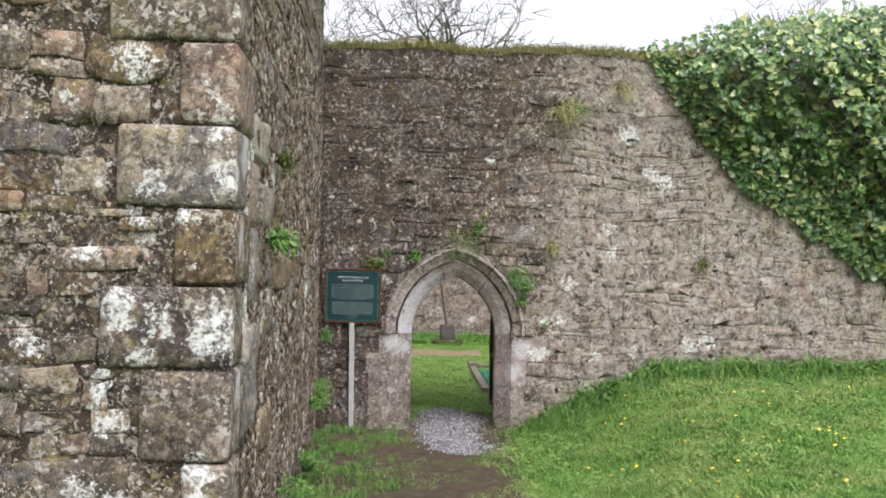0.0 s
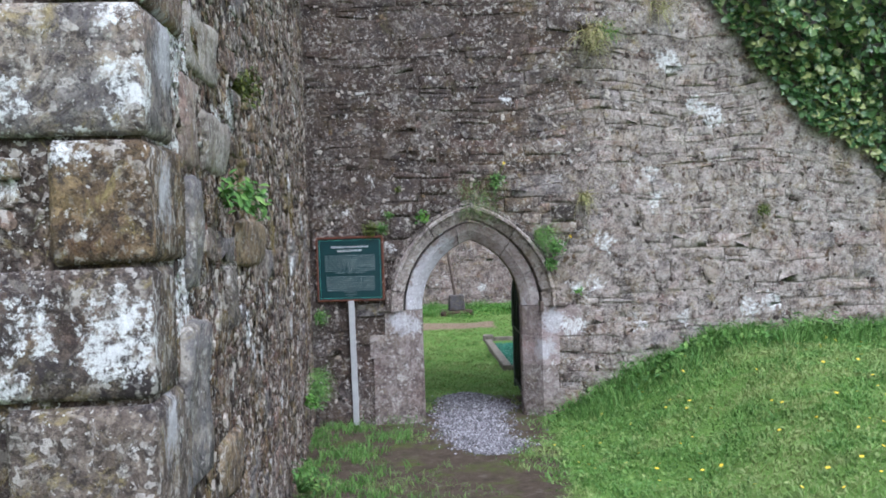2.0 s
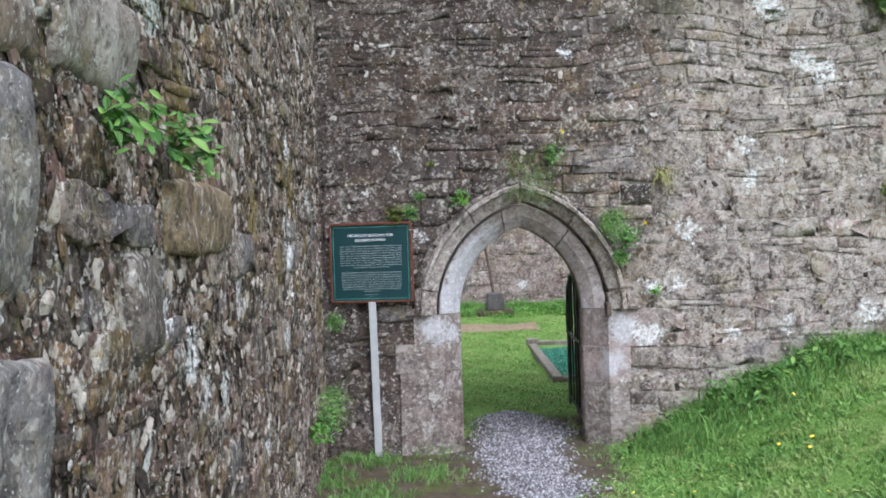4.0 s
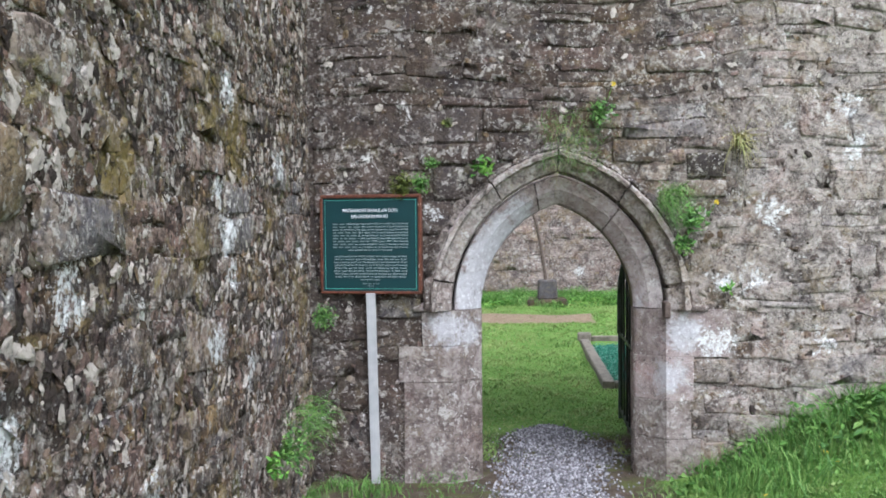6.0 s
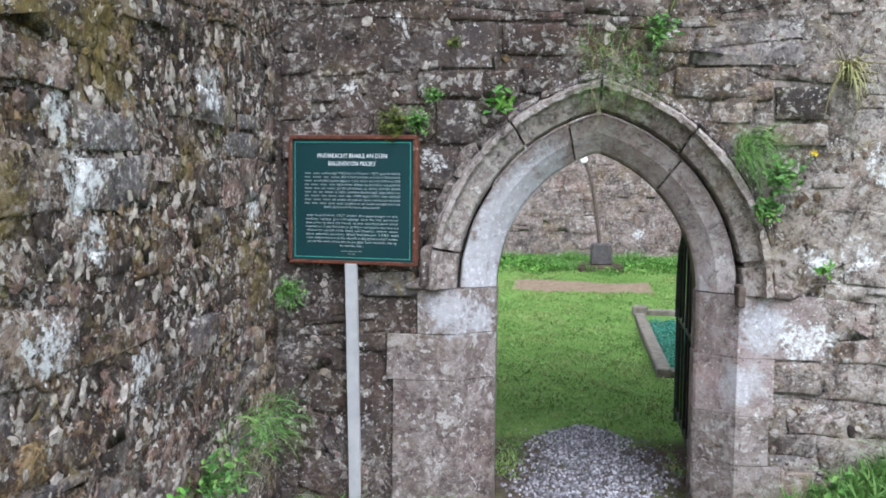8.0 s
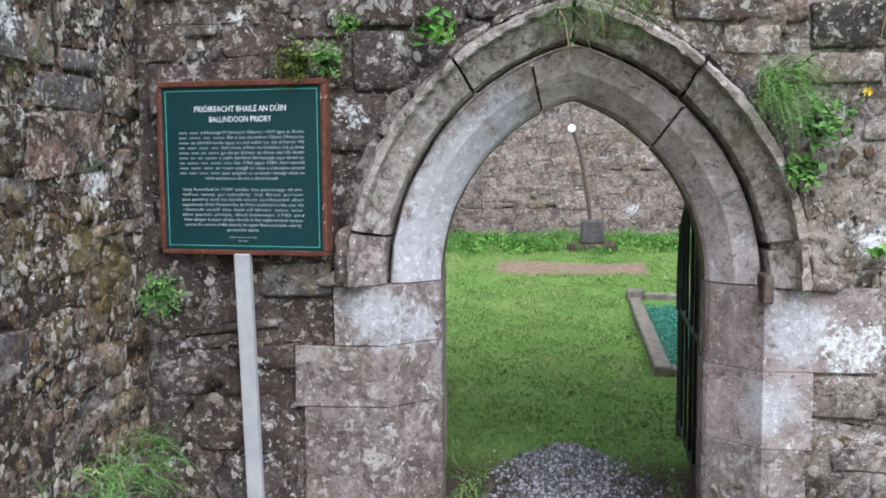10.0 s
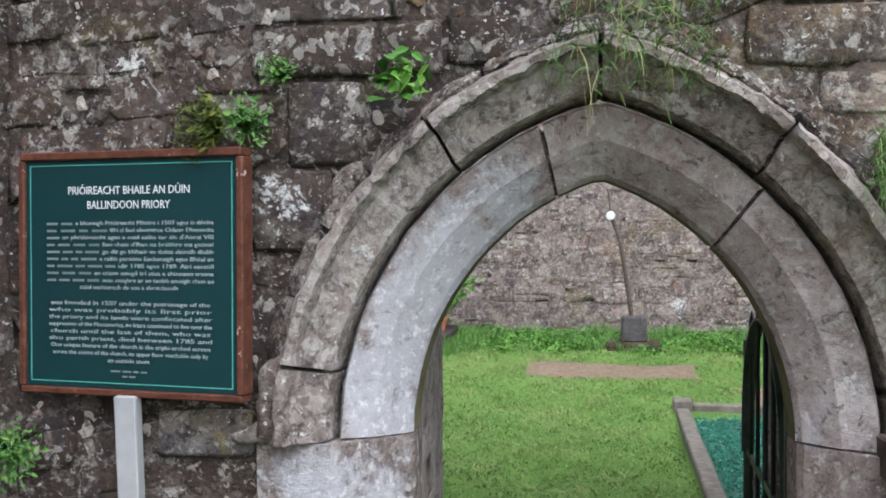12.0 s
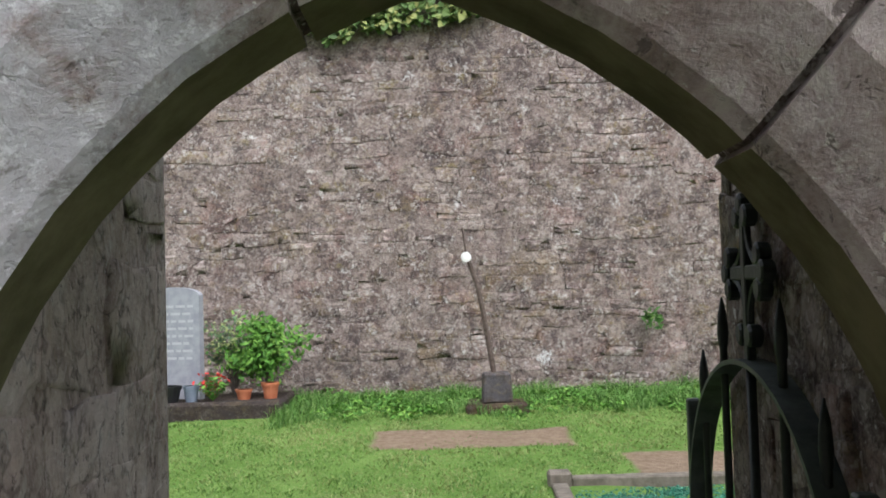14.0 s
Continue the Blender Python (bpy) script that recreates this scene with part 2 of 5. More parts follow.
LEFT_LICHEN = [(-0.578, y, z, r) for y, z, r in (
    (7.43, 2.13, 0.085), (8.46, 1.865, 0.075), (8.98, 1.42, 0.07), (7.27, 1.72, 0.055), (7.78, 0.95, 0.06), (7.19, 1.12, 0.075), (7.40, 1.54, 0.07), (7.46, 1.38, 0.05),
    (4.94, 1.31, 0.09), (4.55, 1.50, 0.12), (5.83, 1.42, 0.06), (5.48, 1.13, 0.06), (5.15, 1.16, 0.05), (3.32, 1.9, 0.15), (3.4, 1.56, 0.13), (3.42, 2.33, 0.17),
    (4.26, 2.15, 0.10), (3.5, 1.30, 0.13), (8.09, 2.74, 0.08), (4.6, 2.3, 0.1), (6.4, 0.75, 0.06))]
LEFT_MOSS = [(-0.578, y, z, r) for y, z, r in ((7.54, 1.95, 0.17), (7.2, 2.05, 0.13), (6.96, 1.5, 0.09), (8.9, 1.25, 0.11), (9.1, 1.1, 0.13), (8.2, 1.6, 0.08), (4.9, 2.0, 0.15), (6.2, 1.75, 0.12))]
END_LICHEN = [(-0.72, 2.93, 0.66, 0.085), (-0.56, 2.93, 0.58, 0.06), (-1.02, 2.93, 0.70, 0.075), (-0.62, 2.93, 0.28, 0.09), (-0.9, 2.93, 0.33, 0.07), (-1.2, 2.93, 0.75, 0.06), (-1.18, 2.93, 1.83, 0.072), (-0.69, 2.93, 0.85, 0.065), (-1.09, 2.93, 1.05, 0.072), (-1.05, 2.93, 1.55, 0.094), (-0.87, 2.93, 1.5, 0.058), (-0.64, 2.93, 1.48, 0.101),
              (-1.09, 2.93, 1.21, 0.072), (-0.95, 2.93, 1.36, 0.050), (-0.58, 2.93, 2.15, 0.086), (-0.92, 2.93, 2.1, 0.058), (-0.62, 2.93, 2.4, 0.072), (-1.45, 2.93, 1.42, 0.058),
              (-0.95, 2.93, 1.93, 0.050), (-1.0, 2.93, 2.65, 0.079), (-1.3, 2.93, 2.5, 0.036), (-0.75, 2.93, 1.98, 0.036)]
BACK_LICHEN = [(2.01, 19.79, 0.67, 0.07), (2.2, 19.77, 2.4, 0.04), (0.6, 19.77, 3.4, 0.03)]

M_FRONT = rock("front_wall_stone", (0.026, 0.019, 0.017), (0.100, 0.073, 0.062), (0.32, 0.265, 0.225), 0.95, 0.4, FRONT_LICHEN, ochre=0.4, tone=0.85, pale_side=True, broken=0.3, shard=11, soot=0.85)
M_LEFT = rock("side_wall_stone", (0.022, 0.0145, 0.011), (0.090, 0.065, 0.051), (0.31, 0.25, 0.205), 1.0, 0.85, LEFT_LICHEN, ochre=0.6, tone=0.75, broken=0.8, shard=17, along=0.75, soot=0.75, mossy=LEFT_MOSS)
M_END = rock("end_wall_stone", (0.032, 0.026, 0.023), (0.135, 0.108, 0.09), (0.42, 0.355, 0.285), 1.0, 0.25, END_LICHEN, ochre=0.55, tone=0.8, broken=0.4, shard=10, soot=0.95, bloom=[(-0.55, y, z, r) for y, z, r in ((3.14, 1.86, 0.08), (3.2, 2.28, 0.10), (3.12, 1.2, 0.07))])
M_BACK = rock("yard_wall_stone", (0.075, 0.056, 0.051), (0.205, 0.156, 0.14), (0.43, 0.36, 0.32), 0.9, 0.08, BACK_LICHEN, ochre=0.48, tone=0.4, broken=0.5, shard=8, soot=0.4)
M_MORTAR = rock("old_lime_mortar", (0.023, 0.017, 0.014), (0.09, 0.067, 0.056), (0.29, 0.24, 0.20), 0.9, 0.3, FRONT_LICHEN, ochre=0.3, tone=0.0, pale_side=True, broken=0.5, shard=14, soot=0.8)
M_MORTAR_YARD = rock("yard_lime_mortar", (0.10, 0.076, 0.069), (0.235, 0.184, 0.163), (0.42, 0.355, 0.315), 0.7, 0.06, BACK_LICHEN, ochre=0.2, tone=0.0, broken=0.45, shard=9)
# Reveal plaster, its colour lifted to stand for light reaching the left side.
M_REVEAL = rock("plaster_reveal_with_painted_light", (0.30, 0.235, 0.205), (0.54, 0.46, 0.41), (0.72, 0.66, 0.62), 0.8, 0.2, ochre=0.25, tone=0.35, broken=0.3, shard=9, soot=0.18)
# Olive algae, darkened further to paint the shade under the arch.
M_ALGAE_SHADE = plain("algae_and_painted_shade_on_stone", (0.085, 0.08, 0.04), (0.20, 0.18, 0.10), 0.9, 0.0, 7, 0.3, 0.2)
# Lichen bloom; the left-splay patches also paint in light that side catches.
BLOOM_AND_LIGHT = [(0.38, 9.45, 1.05, 0.12), (0.40, 9.45, 1.22, 0.12), (0.50, 9.45, 1.42, 0.12), (0.36, 9.45, 1.12, 0.13), (0.44, 9.45, 1.32, 0.14), (0.55, 9.46, 1.5, 0.12), (0.66, 9.46, 1.6, 0.09), (0.36, 9.42, 0.92, 0.08), (0.2, 9.37, 0.92, 0.09), (1.62, 9.37, 0.9, 0.10),
         (1.55, 9.4, 0.62, 0.08), (1.48, 9.35, 1.62, 0.06), (1.63, 9.35, 1.35, 0.07), (1.30, 9.46, 1.08, 0.05), (0.3, 9.35, 1.5, 0.05)]
M_DRESSED = rock("dressed_grey_stone", (0.125, 0.092, 0.082), (0.325, 0.262, 0.245), (0.60, 0.55, 0.535), 1.0, 0.3, FRONT_LICHEN[:2], ochre=0.15, tone=0.38, pits=0.6, bloom=BLOOM_AND_LIGHT, soot=0.42)
M_JAMB = rock("brown_jamb_stone", (0.06, 0.044, 0.038), (0.165, 0.13, 0.115), (0.38, 0.335, 0.31), 0.9, 0.45, bloom=BLOOM_AND_LIGHT[10:11] + BLOOM_AND_LIGHT[7:9], ochre=0.15, tone=0.35, pits=0.7, broken=0.25, shard=12, soot=0.4)
M_HOOD = rock("weathered_hood_stone", (0.07, 0.052, 0.045), (0.265, 0.215, 0.19), (0.58, 0.525, 0.485), 1.0, 0.5, ochre=0.4, tone=0.38, pits=0.9, broken=0.25, shard=12, soot=0.6)


M_CRUST = rock("lichen_grown_hood_back", (0.025, 0.019, 0.017), (0.085, 0.065, 0.057), (0.34, 0.295, 0.26), 1.0, 0.5, ochre=0.35, tone=0.3, pits=1.0, broken=0.5, shard=24, soot=0.85)


def ground_material():
    k = Mat("turf_and_path", 0.95, spec=0.15)
    x, y, z = k.split()
    turf = k.ramp(k.math("ADD", k.math("MULTIPLY", k.noise(1.3, 5), 0.6), k.math("MULTIPLY", k.noise(22, 6, 0.7), 0.5)),
                  (0.3, (0.06, 0.115, 0.026)), (0.52, (0.135, 0.25, 0.052)), (0.75, (0.215, 0.325, 0.09)))
    dirt = k.ramp(k.noise(9, 9, 0.75), (0.28, (0.045, 0.033, 0.024)), (0.55, (0.105, 0.08, 0.06)), (0.78, (0.22, 0.19, 0.16)))
    dirt = k.mix(k.step(k.noise(2.6, 6, 0.7), 0.50, 0.64), dirt, k.mix(k.noise(40, 4), (0.05, 0.07, 0.02), (0.14, 0.15, 0.05)))
    wob = k.math("MULTIPLY_ADD", k.noise(2.2, 5, 0.7), 0.7, -0.35)
    mid = k.math("MULTIPLY_ADD", y, 0.09, 0.0)
    side = k.math("SUBTRACT", x, k.math("MINIMUM", mid, 0.85))
    off = k.math("MAXIMUM", side, k.math("MULTIPLY", side, -0.42))
    on_path = k.math("MULTIPLY", k.step(k.math("ADD", off, wob), 0.78, 0.62), k.step(y, 10.9, 10.5))
    c = k.mix(on_path, turf, dirt)
    bare = None
    for px, py, rx, ry in ((1.1, 17.3, 0.85, 0.36), (2.75, 16.25, 0.5, 0.4)):
        dx = k.math("DIVIDE", k.math("SUBTRACT", x, px), rx)
        dy = k.math("DIVIDE", k.math("SUBTRACT", y, py), ry)
        d = k.math("MAXIMUM", k.math("ABSOLUTE", dx), k.math("ABSOLUTE", dy))
        b = k.step(k.math("ADD", d, k.math("MULTIPLY", wob, 0.5)), 1.05, 0.92)
        bare = b if bare is None else k.math("MAXIMUM", bare, b)
    earth = k.ramp(k.noise(16, 8, 0.75), (0.3, (0.18, 0.125, 0.08)), (0.7, (0.36, 0.28, 0.20)))
    c = k.mix(bare, c, earth)
    return k.done(c, k.math("ADD", k.noise(12, 8, 0.7), k.noise(60, 4)), 0.8, 0.03)


M_GROUND = ground_material()
M_GRASS = leafy("grass_blade", (0.085, 0.195, 0.04), (0.17, 0.345, 0.075), (0.29, 0.42, 0.13), worn=(0.33, 0.37, 0.145))
M_GRASS_YARD = leafy("yard_grass_blade", (0.12, 0.23, 0.05), (0.215, 0.355, 0.083), (0.33, 0.435, 0.14), worn=(0.335, 0.365, 0.145))
M_GRASS_LONG = leafy("long_grass_blade", (0.065, 0.165, 0.035), (0.14, 0.30, 0.06), (0.26, 0.39, 0.12))
M_DRY = leafy("dry_grass_blade", (0.30, 0.26, 0.12), (0.38, 0.36, 0.16), (0.28, 0.33, 0.12))
M_IVY = leafy("ivy_leaf", (0.045, 0.115, 0.045), (0.13, 0.25, 0.075), (0.52, 0.56, 0.22), rough=0.3, gloss=0.6)
M_WEED = leafy("weed_leaf", (0.045, 0.125, 0.025), (0.10, 0.24, 0.045), (0.20, 0.34, 0.08))
M_SHRUB = leafy("shrub_leaf", (0.05, 0.16, 0.02), (0.12, 0.30, 0.04), (0.22, 0.40, 0.07))
M_CREEPER = leafy("creeper_leaf", (0.06, 0.12, 0.03), (0.14, 0.23, 0.06), (0.36, 0.37, 0.12))
M_MOSS = leafy("moss_frond", (0.05, 0.08, 0.012), (0.10, 0.13, 0.02), (0.17, 0.19, 0.03))
M_GRAVEL = leafy("pale_chipping", (0.10, 0.095, 0.10), (0.27, 0.26, 0.28), (0.60, 0.59, 0.62), rough=0.85, gloss=0.2)
M_GREENCHIP = leafy("green_glass_chipping", (0.015, 0.12, 0.075), (0.03, 0.22, 0.14), (0.09, 0.35, 0.24), rough=0.35, gloss=0.5)
M_BARK = plain("grey_bark", (0.09, 0.075, 0.065), (0.17, 0.145, 0.125), 0.9, scale=6, bump=0.5)
M_IRON = plain("dark_green_painted_iron", (0.014, 0.022, 0.019), (0.03, 0.04, 0.035), 0.5, 0.0, 18, 0.3)
M_IRON_WORN = plain("worn_green_iron_strap", (0.03, 0.045, 0.04), (0.085, 0.11, 0.10), 0.5, 0.0, 14, 0.3)
M_RUST = plain("rusty_rod", (0.065, 0.045, 0.036), (0.15, 0.115, 0.095), 0.85, 0.0, 25, 0.4)
M_POST = plain("grey_galvanised_post", (0.36, 0.365, 0.37), (0.46, 0.465, 0.46), 0.5, 0.0, 8, 0.1)
M_KERB = plain("grey_weathered_kerb", (0.13, 0.115, 0.09), (0.25, 0.22, 0.18), 0.9, 0.0, 14, 0.5)
M_HEADSTONE = plain("pale_grey_headstone", (0.27, 0.285, 0.32), (0.37, 0.385, 0.42), 0.7, 0.0, 10, 0.2)
M_LETTER_DARK = plain("headstone_lettering", (0.44, 0.455, 0.48), (0.5, 0.515, 0.54), 0.8)
M_TERRACOTTA = plain("terracotta", (0.42, 0.13, 0.06), (0.52, 0.19, 0.09), 0.8)
M_BLACKPOT = plain("black_plastic_pot", (0.012, 0.012, 0.014), (0.02, 0.02, 0.022), 0.45)
M_BLUEBOX = plain("blue_grey_container", (0.16, 0.20, 0.26), (0.22, 0.26, 0.32), 0.5)
M_PETAL = plain("red_petal", (0.5, 0.02, 0.02), (0.6, 0.04, 0.03), 0.5)
M_YELLOW = plain("yellow_petal", (0.75, 0.52, 0.02), (0.8, 0.6, 0.05), 0.6)
M_WHITE = plain("white_glaze", (0.78, 0.78, 0.76), (0.84, 0.84, 0.82), 0.3)
M_SLAB = rock("dark_grave_slab", (0.025, 0.02, 0.018), (0.065, 0.052, 0.045), (0.15, 0.125, 0.105), 0.12, 0.15)
M_PANEL = plain("green_sign_panel", (0.006, 0.036, 0.040), (0.008, 0.044, 0.048), 0.42, 0.0, 3, 0.03, 0.45)
M_LINE = plain("mint_sign_line", (0.10, 0.42, 0.34), (0.13, 0.48, 0.39), 0.5)
M_LETTER = plain("white_lettering", (0.78, 0.80, 0.80), (0.82, 0.84, 0.84), 0.5)
M_LETTER_DIM = plain("faded_lettering", (0.16, 0.21, 0.21), (0.2, 0.25, 0.25), 0.5)
M_LETTER_SMALL = plain("small_pale_lettering", (0.34, 0.40, 0.40), (0.40, 0.46, 0.46), 0.5)


def wood_material():
    k = Mat("peeling_red_brown_frame", 0.6, spec=0.35)
    n = k.noise(30, 6, 0.7, warp=0.5)
    c = k.ramp(n, (0.3, (0.05, 0.018, 0.011)), (0.6, (0.14, 0.05, 0.028)), (0.8, (0.24, 0.12, 0.08)))
    c = k.mix(k.step(k.noise(14, 6, 0.75), 0.62, 0.67), c, (0.62, 0.52, 0.45))
    return k.done(c, n, 0.4, 0.004)


M_FRAME = wood_material()


# ---- mesh helpers ----
def part(name, bm, material, parent=None, label="", smooth=False):
    me = bpy.data.meshes.new(name)
    bm.to_mesh(me)
    bm.free()
    me.materials.append(material)
    if smooth:
        me.polygons.foreach_set("use_smooth", [True] * len(me.polygons))
    ob = new(name, me)
    ob.parent = parent
    if label:
        tagged(ob, label)
    return ob


def raw(name, verts, faces, material, parent=None, smooth=False):
    """An object from arrays of vertices and faces with the same number of corners."""
    verts, faces = np.asarray(verts, dtype=np.float32), np.asarray(faces, dtype=np.int32)
    me = bpy.data.meshes.new(name)
    n, k = faces.shape
    me.vertices.add(len(verts))
    me.vertices.foreach_set("co", verts.ravel())
    me.loops.add(n * k)
    me.loops.foreach_set("vertex_index", faces.ravel())
    me.polygons.add(n)
    me.polygons.foreach_set("loop_start", np.arange(0, n * k, k, dtype=np.int32))
    me.polygons.foreach_set("use_smooth", np.full(n, smooth))
    me.update(calc_edges=True)
    me.validate()
    me.materials.append(material)
    ob = new(name, me)
    ob.parent = parent
    return ob


def empty(name, x, y, z):
    ob = new(name)
    ob.location = (x, y, z)
    ob.matrix_parent_inverse = Matrix()
    return ob


def hang(child, thing):
    """Parent child under thing without moving it."""
    child.parent = thing
    child.matrix_parent_inverse = thing.matrix_basis.inverted()
    return child


def block(bm, lo, hi, bevel=0.006, m=None):
    r = bmesh.ops.create_cube(bm, size=1.0)
    c = [(a + b) / 2 for a, b in zip(lo, hi)]
    s = [abs(b - a) for a, b in zip(lo, hi)]
    t = Matrix.Translation(c) @ Matrix.Diagonal((*s, 1))
    bmesh.ops.transform(bm, matrix=(m or Matrix()) @ t, verts=r["verts"])
    if bevel:
        edges = list({e for v in r["verts"] for e in v.link_edges})
        bmesh.ops.bevel(bm, geom=edges, offset=bevel, segments=1, affect="EDGES")
    return bm


def tube(bm, points, radii, sides=8):
    """A closed tube along points."""
    rings = []
    pts = [Vector(p) for p in points]
    for i, p in enumerate(pts):
        d = (pts[min(i + 1, len(pts) - 1)] - pts[max(i - 1, 0)]).normalized()
        a = d.orthogonal().normalized()
        b = d.cross(a)
        rings.append([bm.verts.new(p + radii[i] * (math.cos(q) * a + math.sin(q) * b)) for q in (2 * math.pi * j / sides for j in range(sides))])
    for r0, r1 in zip(rings, rings[1:]):
        o = min(range(sides), key=lambda s: sum((r0[j].co - r1[(j + s) % sides].co).length for j in range(sides)))
        for j in range(sides):
            bm.faces.new((r0[j], r0[(j + 1) % sides], r1[(j + 1 + o) % sides], r1[(j + o) % sides]))
    for r in (rings[0][::-1], rings[-1]):
        bm.faces.new(r)
    bmesh.ops.recalc_face_normals(bm, faces=bm.faces)
    return bm


def prism(bm, outline, to3d, d0, d1):
    """A flat outline (u, v) given thickness from d0 to d1 by to3d(u, v, d)."""
    a = [bm.verts.new(to3d(u, v, d0)) for u, v in outline]
    b = [bm.verts.new(to3d(u, v, d1)) for u, v in outline]
    n = len(outline)
    bm.faces.new(a)
    bm.faces.new(b[::-1])
    for i in range(n):
        bm.faces.new((a[i], b[i], b[(i + 1) % n], a[(i + 1) % n]))
    bmesh.ops.recalc_face_normals(bm, faces=bm.faces)
    return bm


def smoothstep(a, b, x):
    t = np.clip((np.asarray(x, dtype=float) - a) / (b - a), 0.0, 1.0)
    return t * t * (3 - 2 * t)


def lump(x, y, s=1.0):
    """A cheap smooth waviness, about -1 to 1."""
    return (np.sin(1.7 * s * x + 0.6) * np.cos(1.3 * s * y + 1.1) + 0.5 * np.sin(3.1 * s * x - 2.3 * s * y) + 0.35 * np.cos(5.3 * s * x + 4.1 * s * y)) / 1.6


def height(x, y):
    """The ground: a level path to the doorway, a bank up to the wall beside it, a yard that rises to its far wall."""
    x, y = np.asarray(x, dtype=float), np.asarray(y, dtype=float)
    front = y < 9.9
    path = 0.10 * smoothstep(6, -2, y)
    bank = smoothstep(1.35, 3.4, x) * (0.30 + 0.38 * smoothstep(3.0, 9.2, y))
    yard = 0.02 * smoothstep(11, 13, y) + 0.28 * smoothstep(14.5, 20.0, y)
    near = (np.abs(x) < 30) & (np.abs(y) < 40)
    return np.where(front, path + bank, yard) + np.where(near, 0.018 * lump(x, y, 1.6), 0)


def turned(rng, n, tilt):
    """n random turns: any heading, tilted up to tilt radians."""
    h, t, s = rng.uniform(0, 2 * np.pi, n), rng.uniform(-tilt, tilt, n), rng.uniform(-tilt, tilt, n)
    cz, sz, cx, sx, cy, sy = np.cos(h), np.sin(h), np.cos(t), np.sin(t), np.cos(s), np.sin(s)
    o, l = np.zeros(n), np.ones(n)
    rz = np.array([[cz, -sz, o], [sz, cz, o], [o, o, l]]).transpose(2, 0, 1)
    rx = np.array([[l, o, o], [o, cx, -sx], [o, sx, cx]]).transpose(2, 0, 1)
    ry = np.array([[cy, o, sy], [o, l, o], [-sy, o, cy]]).transpose(2, 0, 1)
    return rx @ ry @ rz


def spread(shape, faces, places, turns, sizes):
    """Copies of a small shape joined into one set of vertices and faces."""
    v = np.einsum("nij,kj->nki", turns, np.asarray(shape, dtype=float)) * np.asarray(sizes)[:, None, None] + np.asarray(places)[:, None, :]
    f = np.asarray(faces)[None] + (np.arange(len(places)) * len(shape))[:, None, None]
    return v.reshape(-1, 3), f.reshape(-1, np.asarray(faces).shape[1])


def blades(rng, places, tall, wide, lean):
    """Grass blades of three triangles each."""
    n = len(places)
    p = np.asarray(places, dtype=float)
    h = tall * rng.uniform(0.55, 1.25, n)
    a, b = rng.uniform(0, 2 * np.pi, n), rng.uniform(0, 2 * np.pi, n)
    side = np.stack([np.cos(a), np.sin(a), np.zeros(n)], 1) * (wide * rng.uniform(0.6, 1.3, n))[:, None]
    over = np.stack([np.cos(b), np.sin(b), np.zeros(n)], 1) * (h * lean * rng.uniform(0.2, 1.2, n))[:, None]
    up = np.stack([np.zeros(n), np.zeros(n), h], 1)
    v = np.stack([p - side, p + side, p + up * 0.55 + over * 0.35 - side * 0.8, p + up * 0.55 + over * 0.35 + side * 0.8, p + up + over - up * lean * 0.25], 1)
    f = np.array([[0, 1, 2], [1, 3, 2], [2, 3, 4]])[None] + (np.arange(n) * 5)[:, None, None]
    return v.reshape(-1, 3), f.reshape(-1, 3)


# ---- ground ----
def ground_sheet():
    gx = np.concatenate([[-400, -150, -60, -25, -12], np.arange(-7, 9.01, 0.16), [13, 25, 60, 150, 400]])
    gy = np.concatenate([[-400, -150, -60, -25, -12], np.arange(-6, 21.01, 0.16), [25, 40, 80, 170, 420]])
    xx, yy = np.meshgrid(gx, gy)
    v = np.stack([xx, yy, height(xx, yy)], 2).reshape(-1, 3)
    w = len(gx)
    i = (np.arange(len(gy) - 1)[:, None] * w + np.arange(w - 1)[None]).ravel()
    return raw("ground", v, np.stack([i, i + 1, i + 1 + w, i + w], 1), M_GROUND, smooth=True)


tagged(ground_sheet(), "green turf with a trodden brown earth path", "ground", kind="structure")

# ---- doorway geometry ----
HALF, SPRING, APEX = 0.462, 1.035, 1.672
RAD = (HALF ** 2 + (APEX - SPRING) ** 2) / (2 * HALF)
LEFT_BLOCKS = [(-0.1, 0.607, -0.03), (0.61, 0.823, -0.06), (0.826, 1.035, 0.085)]
RIGHT_BLOCKS = [(-0.1, 0.263, 1.70), (0.265, 0.488, 1.64), (0.49, 0.752, 1.655), (0.754, 1.035, 1.87)]


def arch_point(o, q):
    """Offset o outside the opening's edge; q from -1 (left springing) through 0 (apex) to 1 (right springing)."""
    r = RAD + o
    top = math.acos((RAD - HALF) / r)
    a = top * (1 - abs(q))
    side = -1 if q < 0 else 1
    return CX + side * (r * math.cos(a) - (RAD - HALF)), SPRING + r * math.sin(a)


def in_arch(x, z, o):
    if z <= SPRING:
        return abs(x - CX) < HALF + o
    return math.hypot(abs(x - CX) + RAD - HALF, z - SPRING) < RAD + o


def in_door(x, z):
    if z > SPRING:
        return in_arch(x, z, 0.315)
    lo = min(b[2] for b in LEFT_BLOCKS if b[0] - 0.01 <= z <= b[1] + 0.01) if z > -0.1 else -0.02
    hi = max(b[2] for b in RIGHT_BLOCKS if b[0] - 0.01 <= z <= b[1] + 0.01) if z > -0.1 else 1.7
    return lo - 0.012 < x < hi + 0.012


